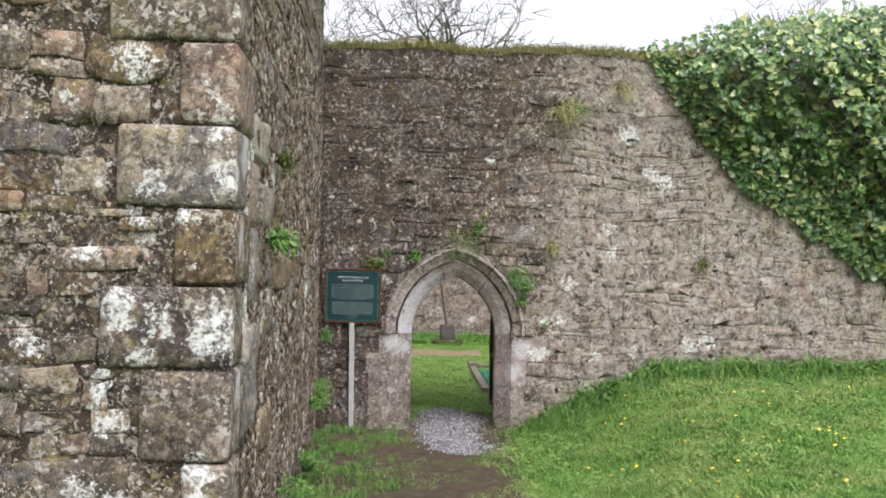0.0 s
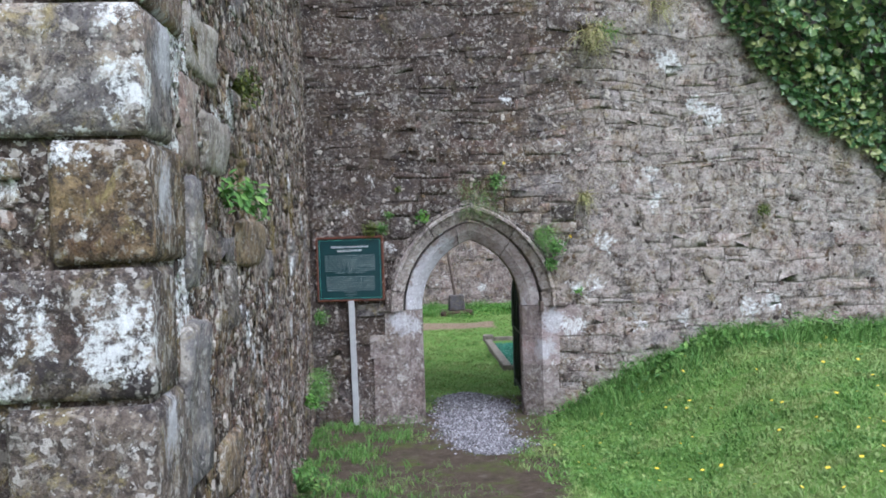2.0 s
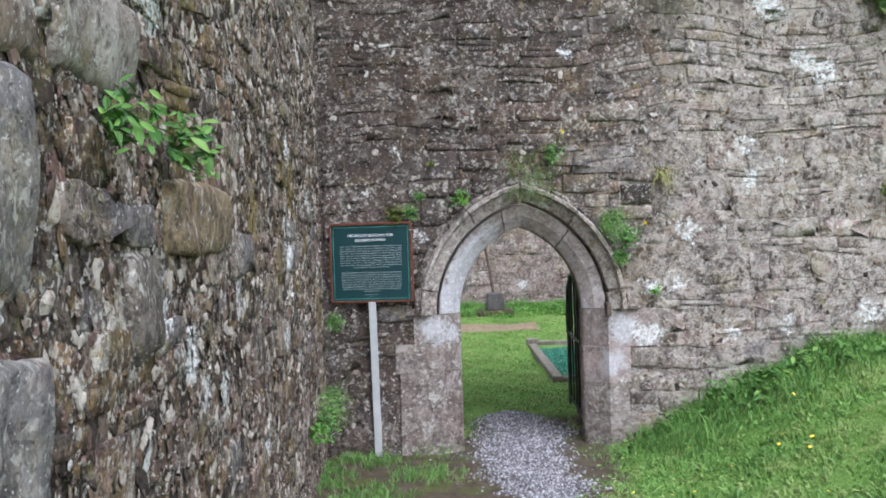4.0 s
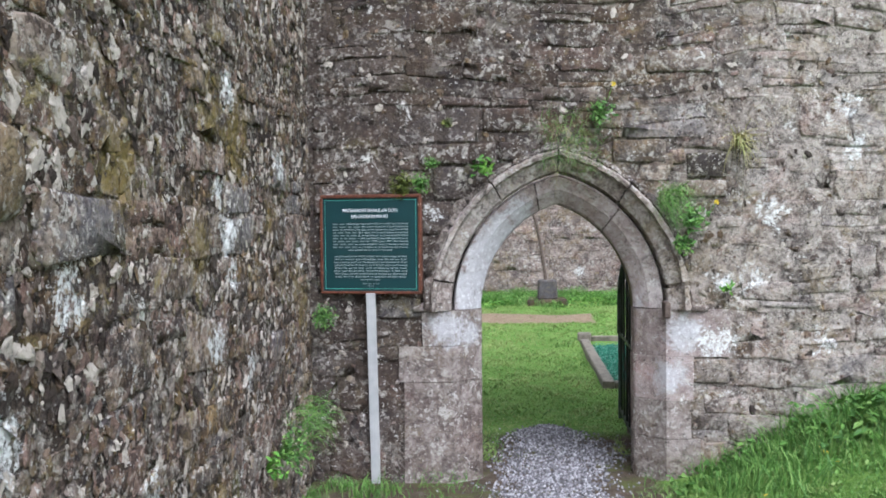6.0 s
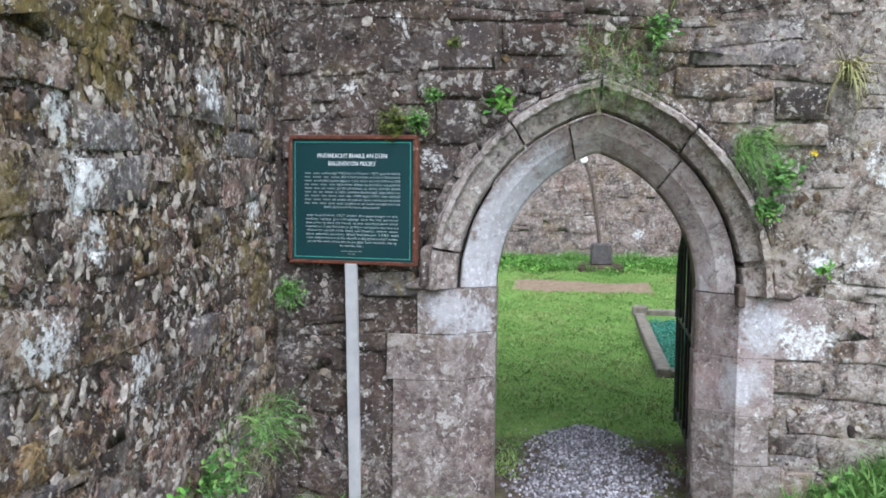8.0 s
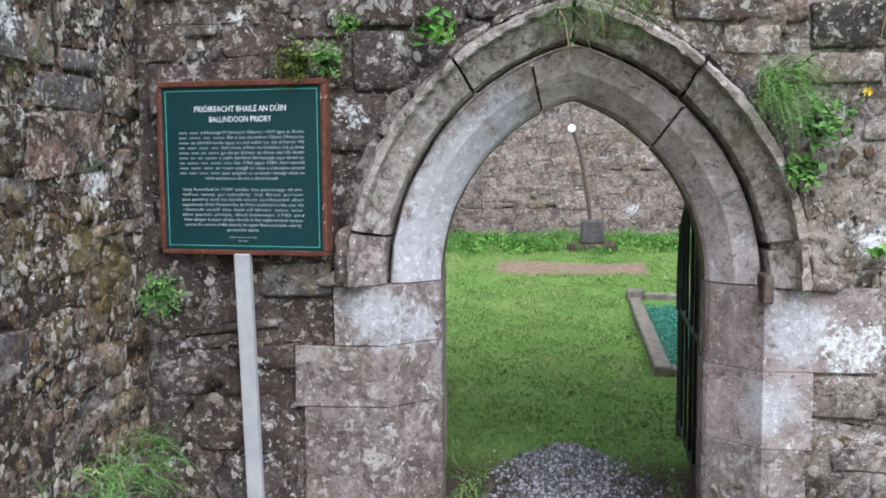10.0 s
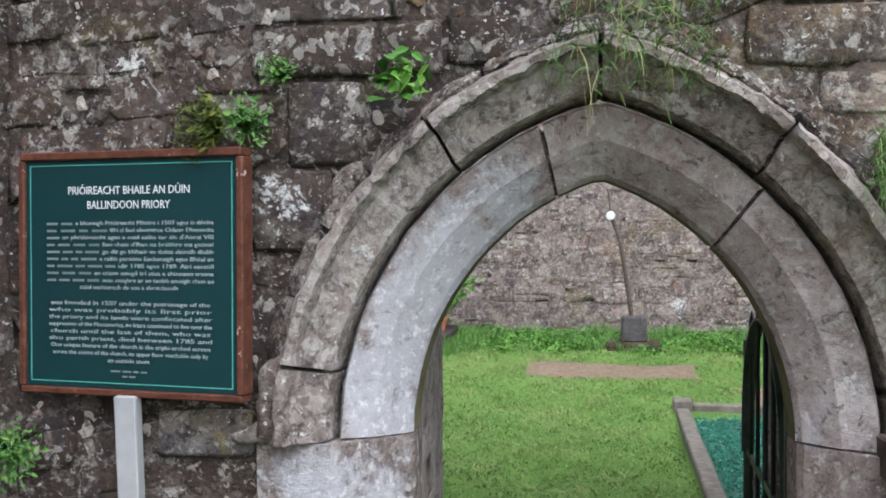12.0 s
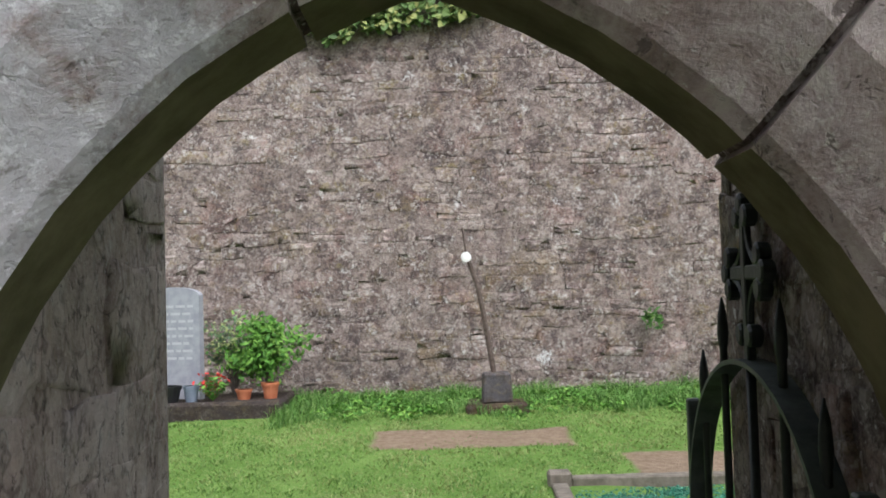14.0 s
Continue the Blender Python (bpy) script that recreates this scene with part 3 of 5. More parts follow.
# ---- rubble walls ----
def rubble(seed, box, course, width, place, blocked=None, push=(0, 0), depth=(-0.010, 0.011), split=0.18, gap=0.003, wavy=0.08, tilt=1.0):
    """Irregular stones laid in wavering courses: yields the middle and the corners of each stone."""
    rng = random.Random(seed)
    u0, u1, v0, v1 = box
    v = v0
    out = []
    while v < v1:
        h = rng.uniform(*course) * rng.choice((0.75, 1, 1, 1.25))
        u = u0 - rng.uniform(0, 0.2)
        while u < u1:
            w = rng.uniform(*width) * (0.7 + 2.2 * h)
            rows = [(v, v + h)]
            if rng.random() < split:
                m = v + h * rng.uniform(0.35, 0.65)
                rows = [(v, m), (m, v + h)]
            for a, b in rows:
                out.append((max(u, u0), min(u + w, u1), a, min(b, v1)))
            u += w
        v += h
    for a, b, c, d in out:
        if b - a < 0.03 or d - c < 0.02:
            continue
        hu, hv = (b - a) / 2 - gap * rng.uniform(0.3, 1.3), (d - c) / 2 - gap * rng.uniform(0.3, 1.3)
        mu, mv = (a + b) / 2, (c + d) / 2
        if hu < 0.012 or hv < 0.01:
            continue
        k = min(hu, hv) * rng.uniform(0.08, 0.32)
        ring = [(-hu, -hv + k), (-hu + k, -hv), (0, -hv), (hu - k, -hv), (hu, -hv + k), (hu, 0), (hu, hv - k), (hu - k, hv), (0, hv), (-hu + k, hv), (-hu, hv - k), (-hu, 0)]
        j = min(hu, hv) * 0.24
        pts = []
        for p, q in ring:
            x, y = mu + p + rng.uniform(-j, j), mv + q + rng.uniform(-j, j)
            wx = 0.6 * wavy * noise.noise((x * 1.3, y * 1.3, seed))
            wy = wavy * noise.noise((x * 0.9, y * 0.9, seed + 9.5))
            pts.append((min(max(x + wx, u0), u1), min(max(y + wy, v0), v1)))
        mu, mv = sum(p[0] for p in pts) / 12, sum(p[1] for p in pts) / 12
        if blocked:
            if blocked(mu, mv):
                continue
            moved = []
            for x, y in pts:
                dx, dy = push if push != (0, 0) else (mu - CX, max(mv - 1.0, 0.0))
                n = math.hypot(dx, dy) or 1
                for _ in range(14):
                    if not blocked(x, y):
                        break
                    x, y = x + 0.012 * dx / n, y + 0.012 * dy / n
                moved.append((x, y))
            pts = moved
            mu, mv = sum(p[0] for p in pts) / 12, sum(p[1] for p in pts) / 12
            if max(p[0] for p in pts) - min(p[0] for p in pts) < 0.025:
                continue
        e = rng.uniform(*depth)
        tu, tv = tilt * rng.uniform(-0.07, 0.07), tilt * rng.uniform(-0.12, 0.12)
        verts = [place(x, y, -0.02) for x, y in pts]
        for s, f in ((0.965, 0.65), (0.87, 1.0)):
            for x, y in pts:
                x2, y2 = mu + (x - mu) * s, mv + (y - mv) * s
                verts.append(place(x2, y2, e * f + (x2 - mu) * tu + (y2 - mv) * tv + rng.uniform(-0.002, 0.002)))
        verts.append(place(mu, mv, e + rng.uniform(0, 0.003)))
        yield mu, mv, verts


RING = []
for lo in (0, 12):
    for i in range(12):
        n = (i + 1) % 12
        RING += [(lo + i, lo + n, lo + 12 + n), (lo + i, lo + 12 + n, lo + 12 + i)]
RING += [(24 + i, 24 + (i + 1) % 12, 36) for i in range(12)]


def lay(wall, stones, material, near, flip=False, most=290):
    """Stones near the walk become pieces of their own; the others are joined into one."""
    faces = [f[::-1] for f in RING] if flip else RING
    rest_v, rest_f, made = [], [], 0
    for u, v, verts in stones:
        if made < most and near(u, v):
            raw("stone", verts, faces, material, wall, smooth=True)
            made += 1
        else:
            rest_f += [tuple(i + len(rest_v) for i in f) for f in faces]
            rest_v += verts
    if rest_v:
        tagged(raw("stones", rest_v, rest_f, material, wall, smooth=True), kind="stuff")
    return made


def wall_layer(bm, outline, y0, y1):
    prism(bm, outline, lambda u, v, d: (u, d, v), y0, y1)


def door_outline(o, extra=0.0, left=None, right=None):
    """The opening's edge from the left foot over the apex to the right foot, o outside the arch's edge."""
    pts = [arch_point(o, -1 + i / 12) for i in range(25)]
    pts = [(x, z + extra) for x, z in pts]
    return [(pts[0][0], -0.4)] + pts + [(pts[-1][0], -0.4)]


FRONT_Y, REAR_Y, WALL_TOP = 9.38, 10.82, 4.16


def splay(x, y):
    """The rear half of the doorway widens towards the yard."""
    if abs(x - CX) > 0.7:
        return x
    return CX + (x - CX) * (1 + (0.153 if x < CX else 0.09) * (y - 9.66) / (REAR_Y - 9.66))


def front_wall():
    bm = bmesh.new()
    base = [(-1.6, WALL_TOP), (-1.6, -0.4)]
    end = [(11.0, -0.4), (11.0, WALL_TOP)]
    wall_layer(bm, base + door_outline(0.20) + end, FRONT_Y + 0.004, 9.66)
    rear = [(0.388, -0.4), (0.388, 2.6), (0.55, 3.05), (CX, 3.2), (1.25, 3.05), (1.444, 2.6), (1.444, -0.4)]
    prism(bm, base + rear + end, lambda u, v, d: (splay(u, d), d, v), 9.66, REAR_Y)
    # Only the left reveal gets the plaster with light painted into its colour.
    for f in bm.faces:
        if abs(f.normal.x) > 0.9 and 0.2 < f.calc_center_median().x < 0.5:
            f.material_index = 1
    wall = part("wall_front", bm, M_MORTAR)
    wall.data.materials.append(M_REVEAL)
    return tagged(wall, "weathered brown rubble stone wall with pale lichen", "wall", kind="structure")


W_FRONT = front_wall()


def left_face(y):
    return -0.564 - 0.036 * (y - 2.95) / 6.4


def left_wall():
    bm = bmesh.new()
    pts = [(-1.604, 9.376), (-1.604, 3.9), (-6.0, 3.9), (-6.0, 2.954), (left_face(2.954) - 0.004, 2.954), (left_face(9.37) - 0.004, 9.376)]
    prism(bm, pts, lambda u, v, d: (u, v, d), -0.4, 5.2)
    return tagged(part("wall_left", bm, M_LEFT), "rough mossy rubble side wall ending in a big-stoned corner", "wall", kind="structure")


W_LEFT = left_wall()


def back_wall():
    bm = bmesh.new()
    block(bm, (-7, 19.804, -0.3), (10, 20.6, 4.75), 0)
    return tagged(part("wall_back", bm, M_MORTAR_YARD), "pinkish grey rubble wall closing the grass yard", "wall", kind="structure")


W_BACK = back_wall()


def yard_side(name, x0, x1):
    bm = bmesh.new()
    block(bm, (x0, REAR_Y + 0.01, -0.3), (x1, 19.8, 4.0), 0)
    return tagged(part(name, bm, M_MORTAR), "plain rubble side wall of the yard", "wall", kind="structure")


yard_side("wall_yard_west", -7.0, -6.2)
yard_side("wall_yard_east", 9.2, 10.0)


# ---- doorway stones ----
def arch_stone(profile, q0, q1, material, name="voussoir", gap=0.004, steps=7):
    """A stone of an arch order: the cross-section (offset, y) swept from q0 to q1."""
    bm = bmesh.new()
    g = gap / 1.1
    rings = []
    for i in range(steps + 1):
        q = q0 + g + (q1 - q0 - 2 * g) * i / steps
        rings.append([bm.verts.new((p[0] + rough * noise.noise((p[0] * 27, o * 30, p[1] * 27)), y + 1.2 * rough * noise.noise((p[0] * 11, p[1] * 11, o * 20)), p[1] + rough * noise.noise((p[0] * 29, 5, p[1] * 29))))
                      for o, y, rough in ((o, y, 0.009 if o > 0.25 else 0.003) for o, y in profile) for p in (arch_point(o, q),)])
    n = len(profile)
    for a, b in zip(rings, rings[1:]):
        for j in range(n):
            bm.faces.new((a[j], a[(j + 1) % n], b[(j + 1) % n], b[j]))
    bm.faces.new(rings[0][::-1])
    bm.faces.new(rings[-1])
    bmesh.ops.recalc_face_normals(bm, faces=bm.faces)
    ob = part(name, bm, material, DOOR)
    # Downward faces of the inner order get algae with their shade painted in.
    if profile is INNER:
        ob.data.materials.append(M_ALGAE_SHADE)
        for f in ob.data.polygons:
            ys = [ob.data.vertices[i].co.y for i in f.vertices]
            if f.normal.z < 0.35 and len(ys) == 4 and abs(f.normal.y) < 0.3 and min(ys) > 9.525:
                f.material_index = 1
    return ob


DOOR = tagged(empty("stone_doorway", CX, FRONT_Y, 0), "pointed grey dressed-stone doorway with a weathered hood", "doorway", kind="structure")
DOOR.location = (0, 0, 0)
INNER = [(0.0, 9.535), (0.012, 9.515), (0.085, 9.45), (0.10, 9.445), (0.158, 9.415), (0.166, 9.43), (0.17, 9.65), (0.0, 9.65)]
OUTER = [(0.176, 9.50), (0.18, 9.40), (0.188, 9.375), (0.262, 9.335), (0.275, 9.30), (0.295, 9.298), (0.312, 9.34), (0.312, 9.52)]
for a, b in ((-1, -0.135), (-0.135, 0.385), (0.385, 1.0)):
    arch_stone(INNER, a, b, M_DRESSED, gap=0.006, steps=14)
CORE = [(0.008, 9.55), (0.085, 9.475), (0.15, 9.445), (0.15, 9.64), (0.008, 9.64)]
arch_stone(CORE, -1, 1, M_JAMB, name="mortar_core", steps=28)
for a, b in ((-1, -0.85), (-0.85, -0.335), (-0.335, 0.0), (0.0, 0.36), (0.36, 0.87), (0.885, 1.0)):
    arch_stone(OUTER, a, b, M_HOOD, name="hood_stone", gap=0.005, steps=26)


def crust_stone(q0, q1, seed):
    """A weathered, lichen-grown stone lying on the hood's back."""
    rng = random.Random(seed)
    wide = rng.uniform(0.03, 0.062)
    bm = bmesh.new()
    rings = []
    for i in range(9):
        q = q0 + (q1 - q0) * (0.02 + 0.96 * i / 8)
        taper = 1 - 0.35 * abs(i / 4 - 1) ** 3
        ring = []
        for o, y in ((0.300, 9.42), (0.303, 9.345), (0.318, 9.332), (0.312 + wide * 0.6 * taper, 9.348), (0.312 + wide * taper, 9.368), (0.312 + wide * taper, 9.42)):
            x, z = arch_point(o, q)
            n = Vector((x, y, z))
            ring.append(bm.verts.new(n + 0.011 * noise.noise_vector(n * 16 + Vector((seed, 0, 0))) + 0.006 * noise.noise_vector(n * 45)))
        rings.append(ring)
    for a, b in zip(rings, rings[1:]):
        for j in range(6):
            bm.faces.new((a[j], a[(j + 1) % 6], b[(j + 1) % 6], b[j]))
    bm.faces.new(rings[0][::-1])
    bm.faces.new(rings[-1])
    bmesh.ops.recalc_face_normals(bm, faces=bm.faces)
    return part("crust_stone", bm, M_CRUST, DOOR)


for i in range(13):
    crust_stone(-0.86 + i * 0.13, -0.86 + i * 0.13 + 0.127, 300 + i)


def jamb_stone(z0, z1, outer, side):
    """A jamb block with the splayed inner edge."""
    bm = bmesh.new()
    edge = CX + side * HALF
    s = side
    sec = [(edge, 9.535), (edge + s * 0.012, 9.515), (edge + s * 0.10, 9.445), (edge + s * 0.158, 9.385), (edge + s * 0.17, 9.372), (outer, 9.366), (outer, 9.60), (edge, 9.65)]
    sec = [(x + 0.004 * noise.noise((x * 7, y * 3, z0 * 9)), y + (0.006 * noise.noise((x * 5, y, z0 * 11)) if y < 9.5 else 0)) for x, y in sec]
    sec2 = [(x + (side * 0.02 if abs(x - outer) < 0.01 else 0), y) for x, y in sec]
    prism(bm, sec2, lambda u, v, d: (u + (0.018 * noise.noise((d * 9, z0, 3)) if abs(u - outer) < 0.03 else 0), v, d), z0, z1)
    bmesh.ops.bevel(bm, geom=[e for e in bm.edges if e.calc_length() > 0.05], offset=0.002, segments=1, affect="EDGES")
    return part("jamb_stone", bm, M_JAMB if side < 0 or z1 < 0.5 else M_DRESSED, DOOR)


for z0, z1, x in LEFT_BLOCKS:
    jamb_stone(z0, z1, x, -1)
for z0, z1, x in RIGHT_BLOCKS:
    jamb_stone(z0, z1, x, 1)


def label_stop(pieces, label):
    """The hood's broken end: weathered angular lumps."""
    bm = bmesh.new()
    for lo, hi, rise in pieces:
        r = len(bm.verts)
        block(bm, lo, hi, 0.010)
        bm.verts.ensure_lookup_table()
        for v in bm.verts[r:]:
            if v.co.z > (lo[2] + hi[2]) / 2:
                v.co.z += rise * (v.co.x - (lo[0] + hi[0]) / 2)
    bmesh.ops.subdivide_edges(bm, edges=[e for e in bm.edges if e.calc_length() > 0.03], cuts=3, use_grid_fill=True)
    for v in bm.verts:
        v.co += 0.012 * noise.noise_vector(v.co * 14) + 0.006 * noise.noise_vector(v.co * 38)
    return part("label_stop", bm, M_JAMB, DOOR, label, smooth=True)


label_stop((((0.075, 9.325, 1.045), (0.145, 9.46, 1.235), 0.6), ((0.005, 9.335, 1.035), (0.13, 9.46, 1.085), 0.5)), "brown broken return at the foot of the hood")
label_stop((((1.655, 9.345, 1.03), (1.76, 9.46, 1.075), -0.3), ((1.66, 9.355, 1.07), (1.73, 9.46, 1.13), -0.9)), "pale broken return at the foot of the hood")
bm = bmesh.new()
block(bm, (1.50, 9.315, 0.99), (1.535, 9.42, 1.085), 0.006)
part("iron_hook", bm, M_RUST, DOOR, "grey iron bracket beside the arch")

# ---- plants: leaf shapes ----
LEAF = [(0, -0.5, 0), (-0.17, -0.2, 0.05), (-0.2, 0.1, 0.06), (0, 0.5, -0.08), (0.2, 0.1, 0.06), (0.17, -0.2, 0.05), (0, 0, 0)]
LEAF_F = [(0, 6, 1), (1, 6, 2), (2, 6, 3), (3, 6, 4), (4, 6, 5), (5, 6, 0)]
IVY = [(0, -0.42, 0), (-0.42, -0.36, 0.05), (-0.36, 0.02, 0.06), (-0.2, 0.1, 0.05), (0, 0.5, -0.06), (0.2, 0.1, 0.05), (0.36, 0.02, 0.06), (0.42, -0.36, 0.05), (0, -0.05, 0)]
IVY_F = [(i, 8, (i + 1) % 8) for i in range(8)]


def facing(n):
    """A turn that brings z to n."""
    return np.array(Vector(n).normalized().to_track_quat("Z", "Y").to_matrix())


def clump(name, label, category, root, reach, count, size, material, out=(0, 0, 1), seed=1, flat=0.8, group=""):
    """A leafy plant: thin stems from its root, each with leaves."""
    rng = np.random.RandomState(seed)
    out = np.array(Vector(out).normalized())
    d = rng.normal(size=(count, 3))
    d /= np.linalg.norm(d, axis=1)[:, None]
    d = d * 0.75 + out
    d /= np.linalg.norm(d, axis=1)[:, None]
    tips = np.asarray(root) + d * (reach * rng.uniform(0.3, 1.0, count) ** 0.7)[:, None]
    base = facing(out * 0.6 + np.array((0, 0, 0.6)))
    v, f = spread(LEAF, LEAF_F, tips, base[None] @ turned(rng, count, flat), size * rng.uniform(0.6, 1.25, count))
    side = rng.normal(size=(count, 3)) * 0.0018
    sv = np.stack([np.tile(np.asarray(root, dtype=float), (count, 1)) - side, np.tile(np.asarray(root, dtype=float), (count, 1)) + side, tips + side * 0.5], 1).reshape(-1, 3)
    sf = np.arange(count * 3).reshape(-1, 3) + len(v)
    thing = tagged(empty(name, 0, 0, 0), label, category, group)
    tagged(raw("foliage", v, f, material, thing), kind="stuff")
    tagged(raw("stalk", sv, sf - len(v), material, thing), kind="stuff")
    return thing


def tuft(name, label, category, root, count, length, material, out=(0, -1, 0.6), droop=1.0, seed=1, wide=0.004, radius=0.04, group=""):
    """Long arching blades from one root."""
    rng = random.Random(seed)
    vs, fs = [], []
    o = Vector(out).normalized()
    for _ in range(count):
        p = Vector(root) + Vector([rng.uniform(-radius, radius) for _ in range(3)]) * Vector((1, 0.3, 0.5)).length * 0.5
        d = (o + Vector([rng.gauss(0, 0.5) for _ in range(3)])).normalized()
        ln = length * rng.uniform(0.45, 1.15)
        side = d.cross(Vector((rng.gauss(0, 1), rng.gauss(0, 1), rng.gauss(0, 1)))).normalized()
        w = wide * rng.uniform(0.6, 1.2)
        i0 = len(vs)
        for s in range(5):
            ww = w * (1 - s / 4.3)
            vs += [p - side * ww, p + side * ww]
            p = p + d * (ln / 4)
            d = (d + Vector((0, 0, -0.42 * droop))).normalized()
        for s in range(4):
            a = i0 + 2 * s
            fs += [(a, a + 1, a + 3, a + 2)]
    return tagged(raw(name, [tuple(v) for v in vs], fs, material), label, category, group)


# ---- information sign ----
def sign_board():
    sign = empty("information_sign", -0.23, 9.325, 0)
    tagged(sign, "dark green information board on a pale grey post", "sign")
    m = Matrix.Translation((0.002, 0, 1.441)) @ pose(0, 0, 0, 0, 0, -9.0)
    w, h = 0.305, 0.29

    def lift(ob):
        ob.matrix_basis = m
        return ob

    bm = bmesh.new()
    block(bm, (-w + 0.012, -0.012, -h + 0.012), (w - 0.012, 0.012, h - 0.012), 0.002)
    panel = lift(part("panel", bm, M_PANEL, sign, "dark green panel with white lettering"))
    for lo, hi in (((-w, -0.022, h - 0.014), (w, 0.03, h + 0.006)), ((-w, -0.02, -h - 0.004), (w, 0.03, -h + 0.013)),
                   ((-w - 0.004, -0.021, -h + 0.0135), (-w + 0.013, 0.03, h - 0.0145)), ((w - 0.013, -0.021, -h + 0.0135), (w + 0.004, 0.03, h - 0.0145))):
        bm = bmesh.new()
        block(bm, lo, hi, 0.003)
        for v in bm.verts:
            v.co += 0.0015 * noise.noise_vector(v.co * 15)
        lift(part("frame_bar", bm, M_FRAME, sign, "peeling red-brown wooden frame"))
    e, t = 0.026, 0.0022
    bm = bmesh.new()
    for lo, hi in (((-w + e, -0.0135, h - e - t), (w - e, -0.0125, h - e)), ((-w + e, -0.0135, -h + e), (w - e, -0.0125, -h + e + t)),
                   ((-w + e, -0.0135, -h + e + t), (-w + e + t, -0.0125, h - e - t)), ((w - e - t, -0.0135, -h + e + t), (w - e, -0.0125, h - e - t))):
        block(bm, lo, hi, 0)
    hang_line = part("border_line", bm, M_LINE, panel, "thin mint border line")
    bm = bmesh.new()
    block(bm, (-0.027, -0.04, -0.12), (0.027, -0.002, 1.152), 0.003)
    for v in bm.verts:
        v.co.y += 0.07 * (1 - v.co.z / 1.15)
        v.co.x += 0.01 * (1 - v.co.z / 1.15)
    part("post", bm, M_POST, sign, "pale grey metal post")

    def line(text, z, size, material, name, width):
        cu = bpy.data.curves.new(name, "FONT")
        cu.body, cu.size, cu.align_x, cu.extrude = text, size, "CENTER", 0.0004
        cu.resolution_u = 2
        ob = bpy.data.objects.new(name, cu)
        scene.collection.objects.link(ob)
        me = bpy.data.meshes.new_from_object(ob.evaluated_get(bpy.context.evaluated_depsgraph_get()))
        bpy.data.objects.remove(ob)
        xs = [v.co.x for v in me.vertices]
        k = width / (max(xs) - min(xs))
        me.transform(Matrix.Translation((0, -0.0135, z)) @ pose(0, 0, 0, 90) @ Matrix.Diagonal((k, 1, 1, 1)))
        me.materials.clear()
        me.materials.append(material)
        o = new(name, me)
        o.parent = panel
        return o

    def bars(words, z, tall, width):
        """A line that cannot be read: a bar for each word."""
        rng = random.Random(int(z * 1e4))
        ws = [rng.uniform(0.5, 1.6) for _ in range(words)]
        k = width / (sum(ws) + 0.35 * (words - 1))
        x = -width / 2
        bm = bmesh.new()
        for q in ws:
            block(bm, (x, -0.0138, z), (x + q * k, -0.0125, z + tall), 0)
            x += (q + 0.35) * k
        return tagged(part("lettering", bm, M_LETTER_DIM, panel), kind="stuff")

    line("PRIÓIREACHT BHAILE AN DÚIN", 0.192, 0.028, M_LETTER, "title", 0.335)
    line("BALLINDOON PRIORY", 0.157, 0.028, M_LETTER, "title", 0.228)
    irish = ["a bhunaigh Prióireacht Mhuire i 1507 agus is dócha", "Bhí sí faoi choimirce Chlann Dhonncha", "an phrióireacht agus a cuid tailte tar éis d'Anraí VIII",
             "faoi chois d'fhan na bráithre ina gcónaí", "go dtí go bhfuair an duine deiridh díobh", "a raibh paróiste Eachanaigh agus Bhéal an",
             "idir 1785 agus 1789. Airí sainiúil", "an crann saingil trí stua a shíneann trasna", "suas staighre ar an taobh amuigh chun an", "stáid uachtarach de seo a shroicheadh"]
    z = 0.118
    for i, text in enumerate(irish):
        full = 0.46 if i < 9 else 0.27
        wide = min(full, 0.46 * len(text) / 61)
        rest = full - wide - 0.01
        if rest < 0.03 or i == 9:
            line(text, z, 0.0145, M_LETTER_SMALL, "lettering", full)
        else:
            line(text, z, 0.0145, M_LETTER_SMALL, "lettering", wide).location.x = (full - wide) / 2
            bars(max(1, round(rest / 0.04)), z + 0.0001 * i, 0.006, rest).location.x = -(full - rest) / 2
        z -= 0.0172
    z = -0.075
    for text, full in (("was founded in 1507 under the patronage of the", 0.44), ("who was probably its first prior", 0.45), ("the priory and its lands were confiscated after", 0.45),
                       ("suppression of the Monasteries, its friars continued to live near the", 0.45), ("church until the last of them, who was", 0.44),
                       ("also parish priest, died between 1785 and", 0.45), ("One unique feature of the church is the triple-arched screen", 0.44),
                       ("across the centre of the church, its upper floor reachable only by", 0.43), ("an outside stairs", 0.115)):
        line(text, z, 0.0145, M_LETTER_SMALL, "lettering", full)
        z -= 0.0172
    bars(4, z - 0.006, 0.004, 0.1)
    bars(2, z - 0.018, 0.004, 0.035)
    return sign


sign_board()


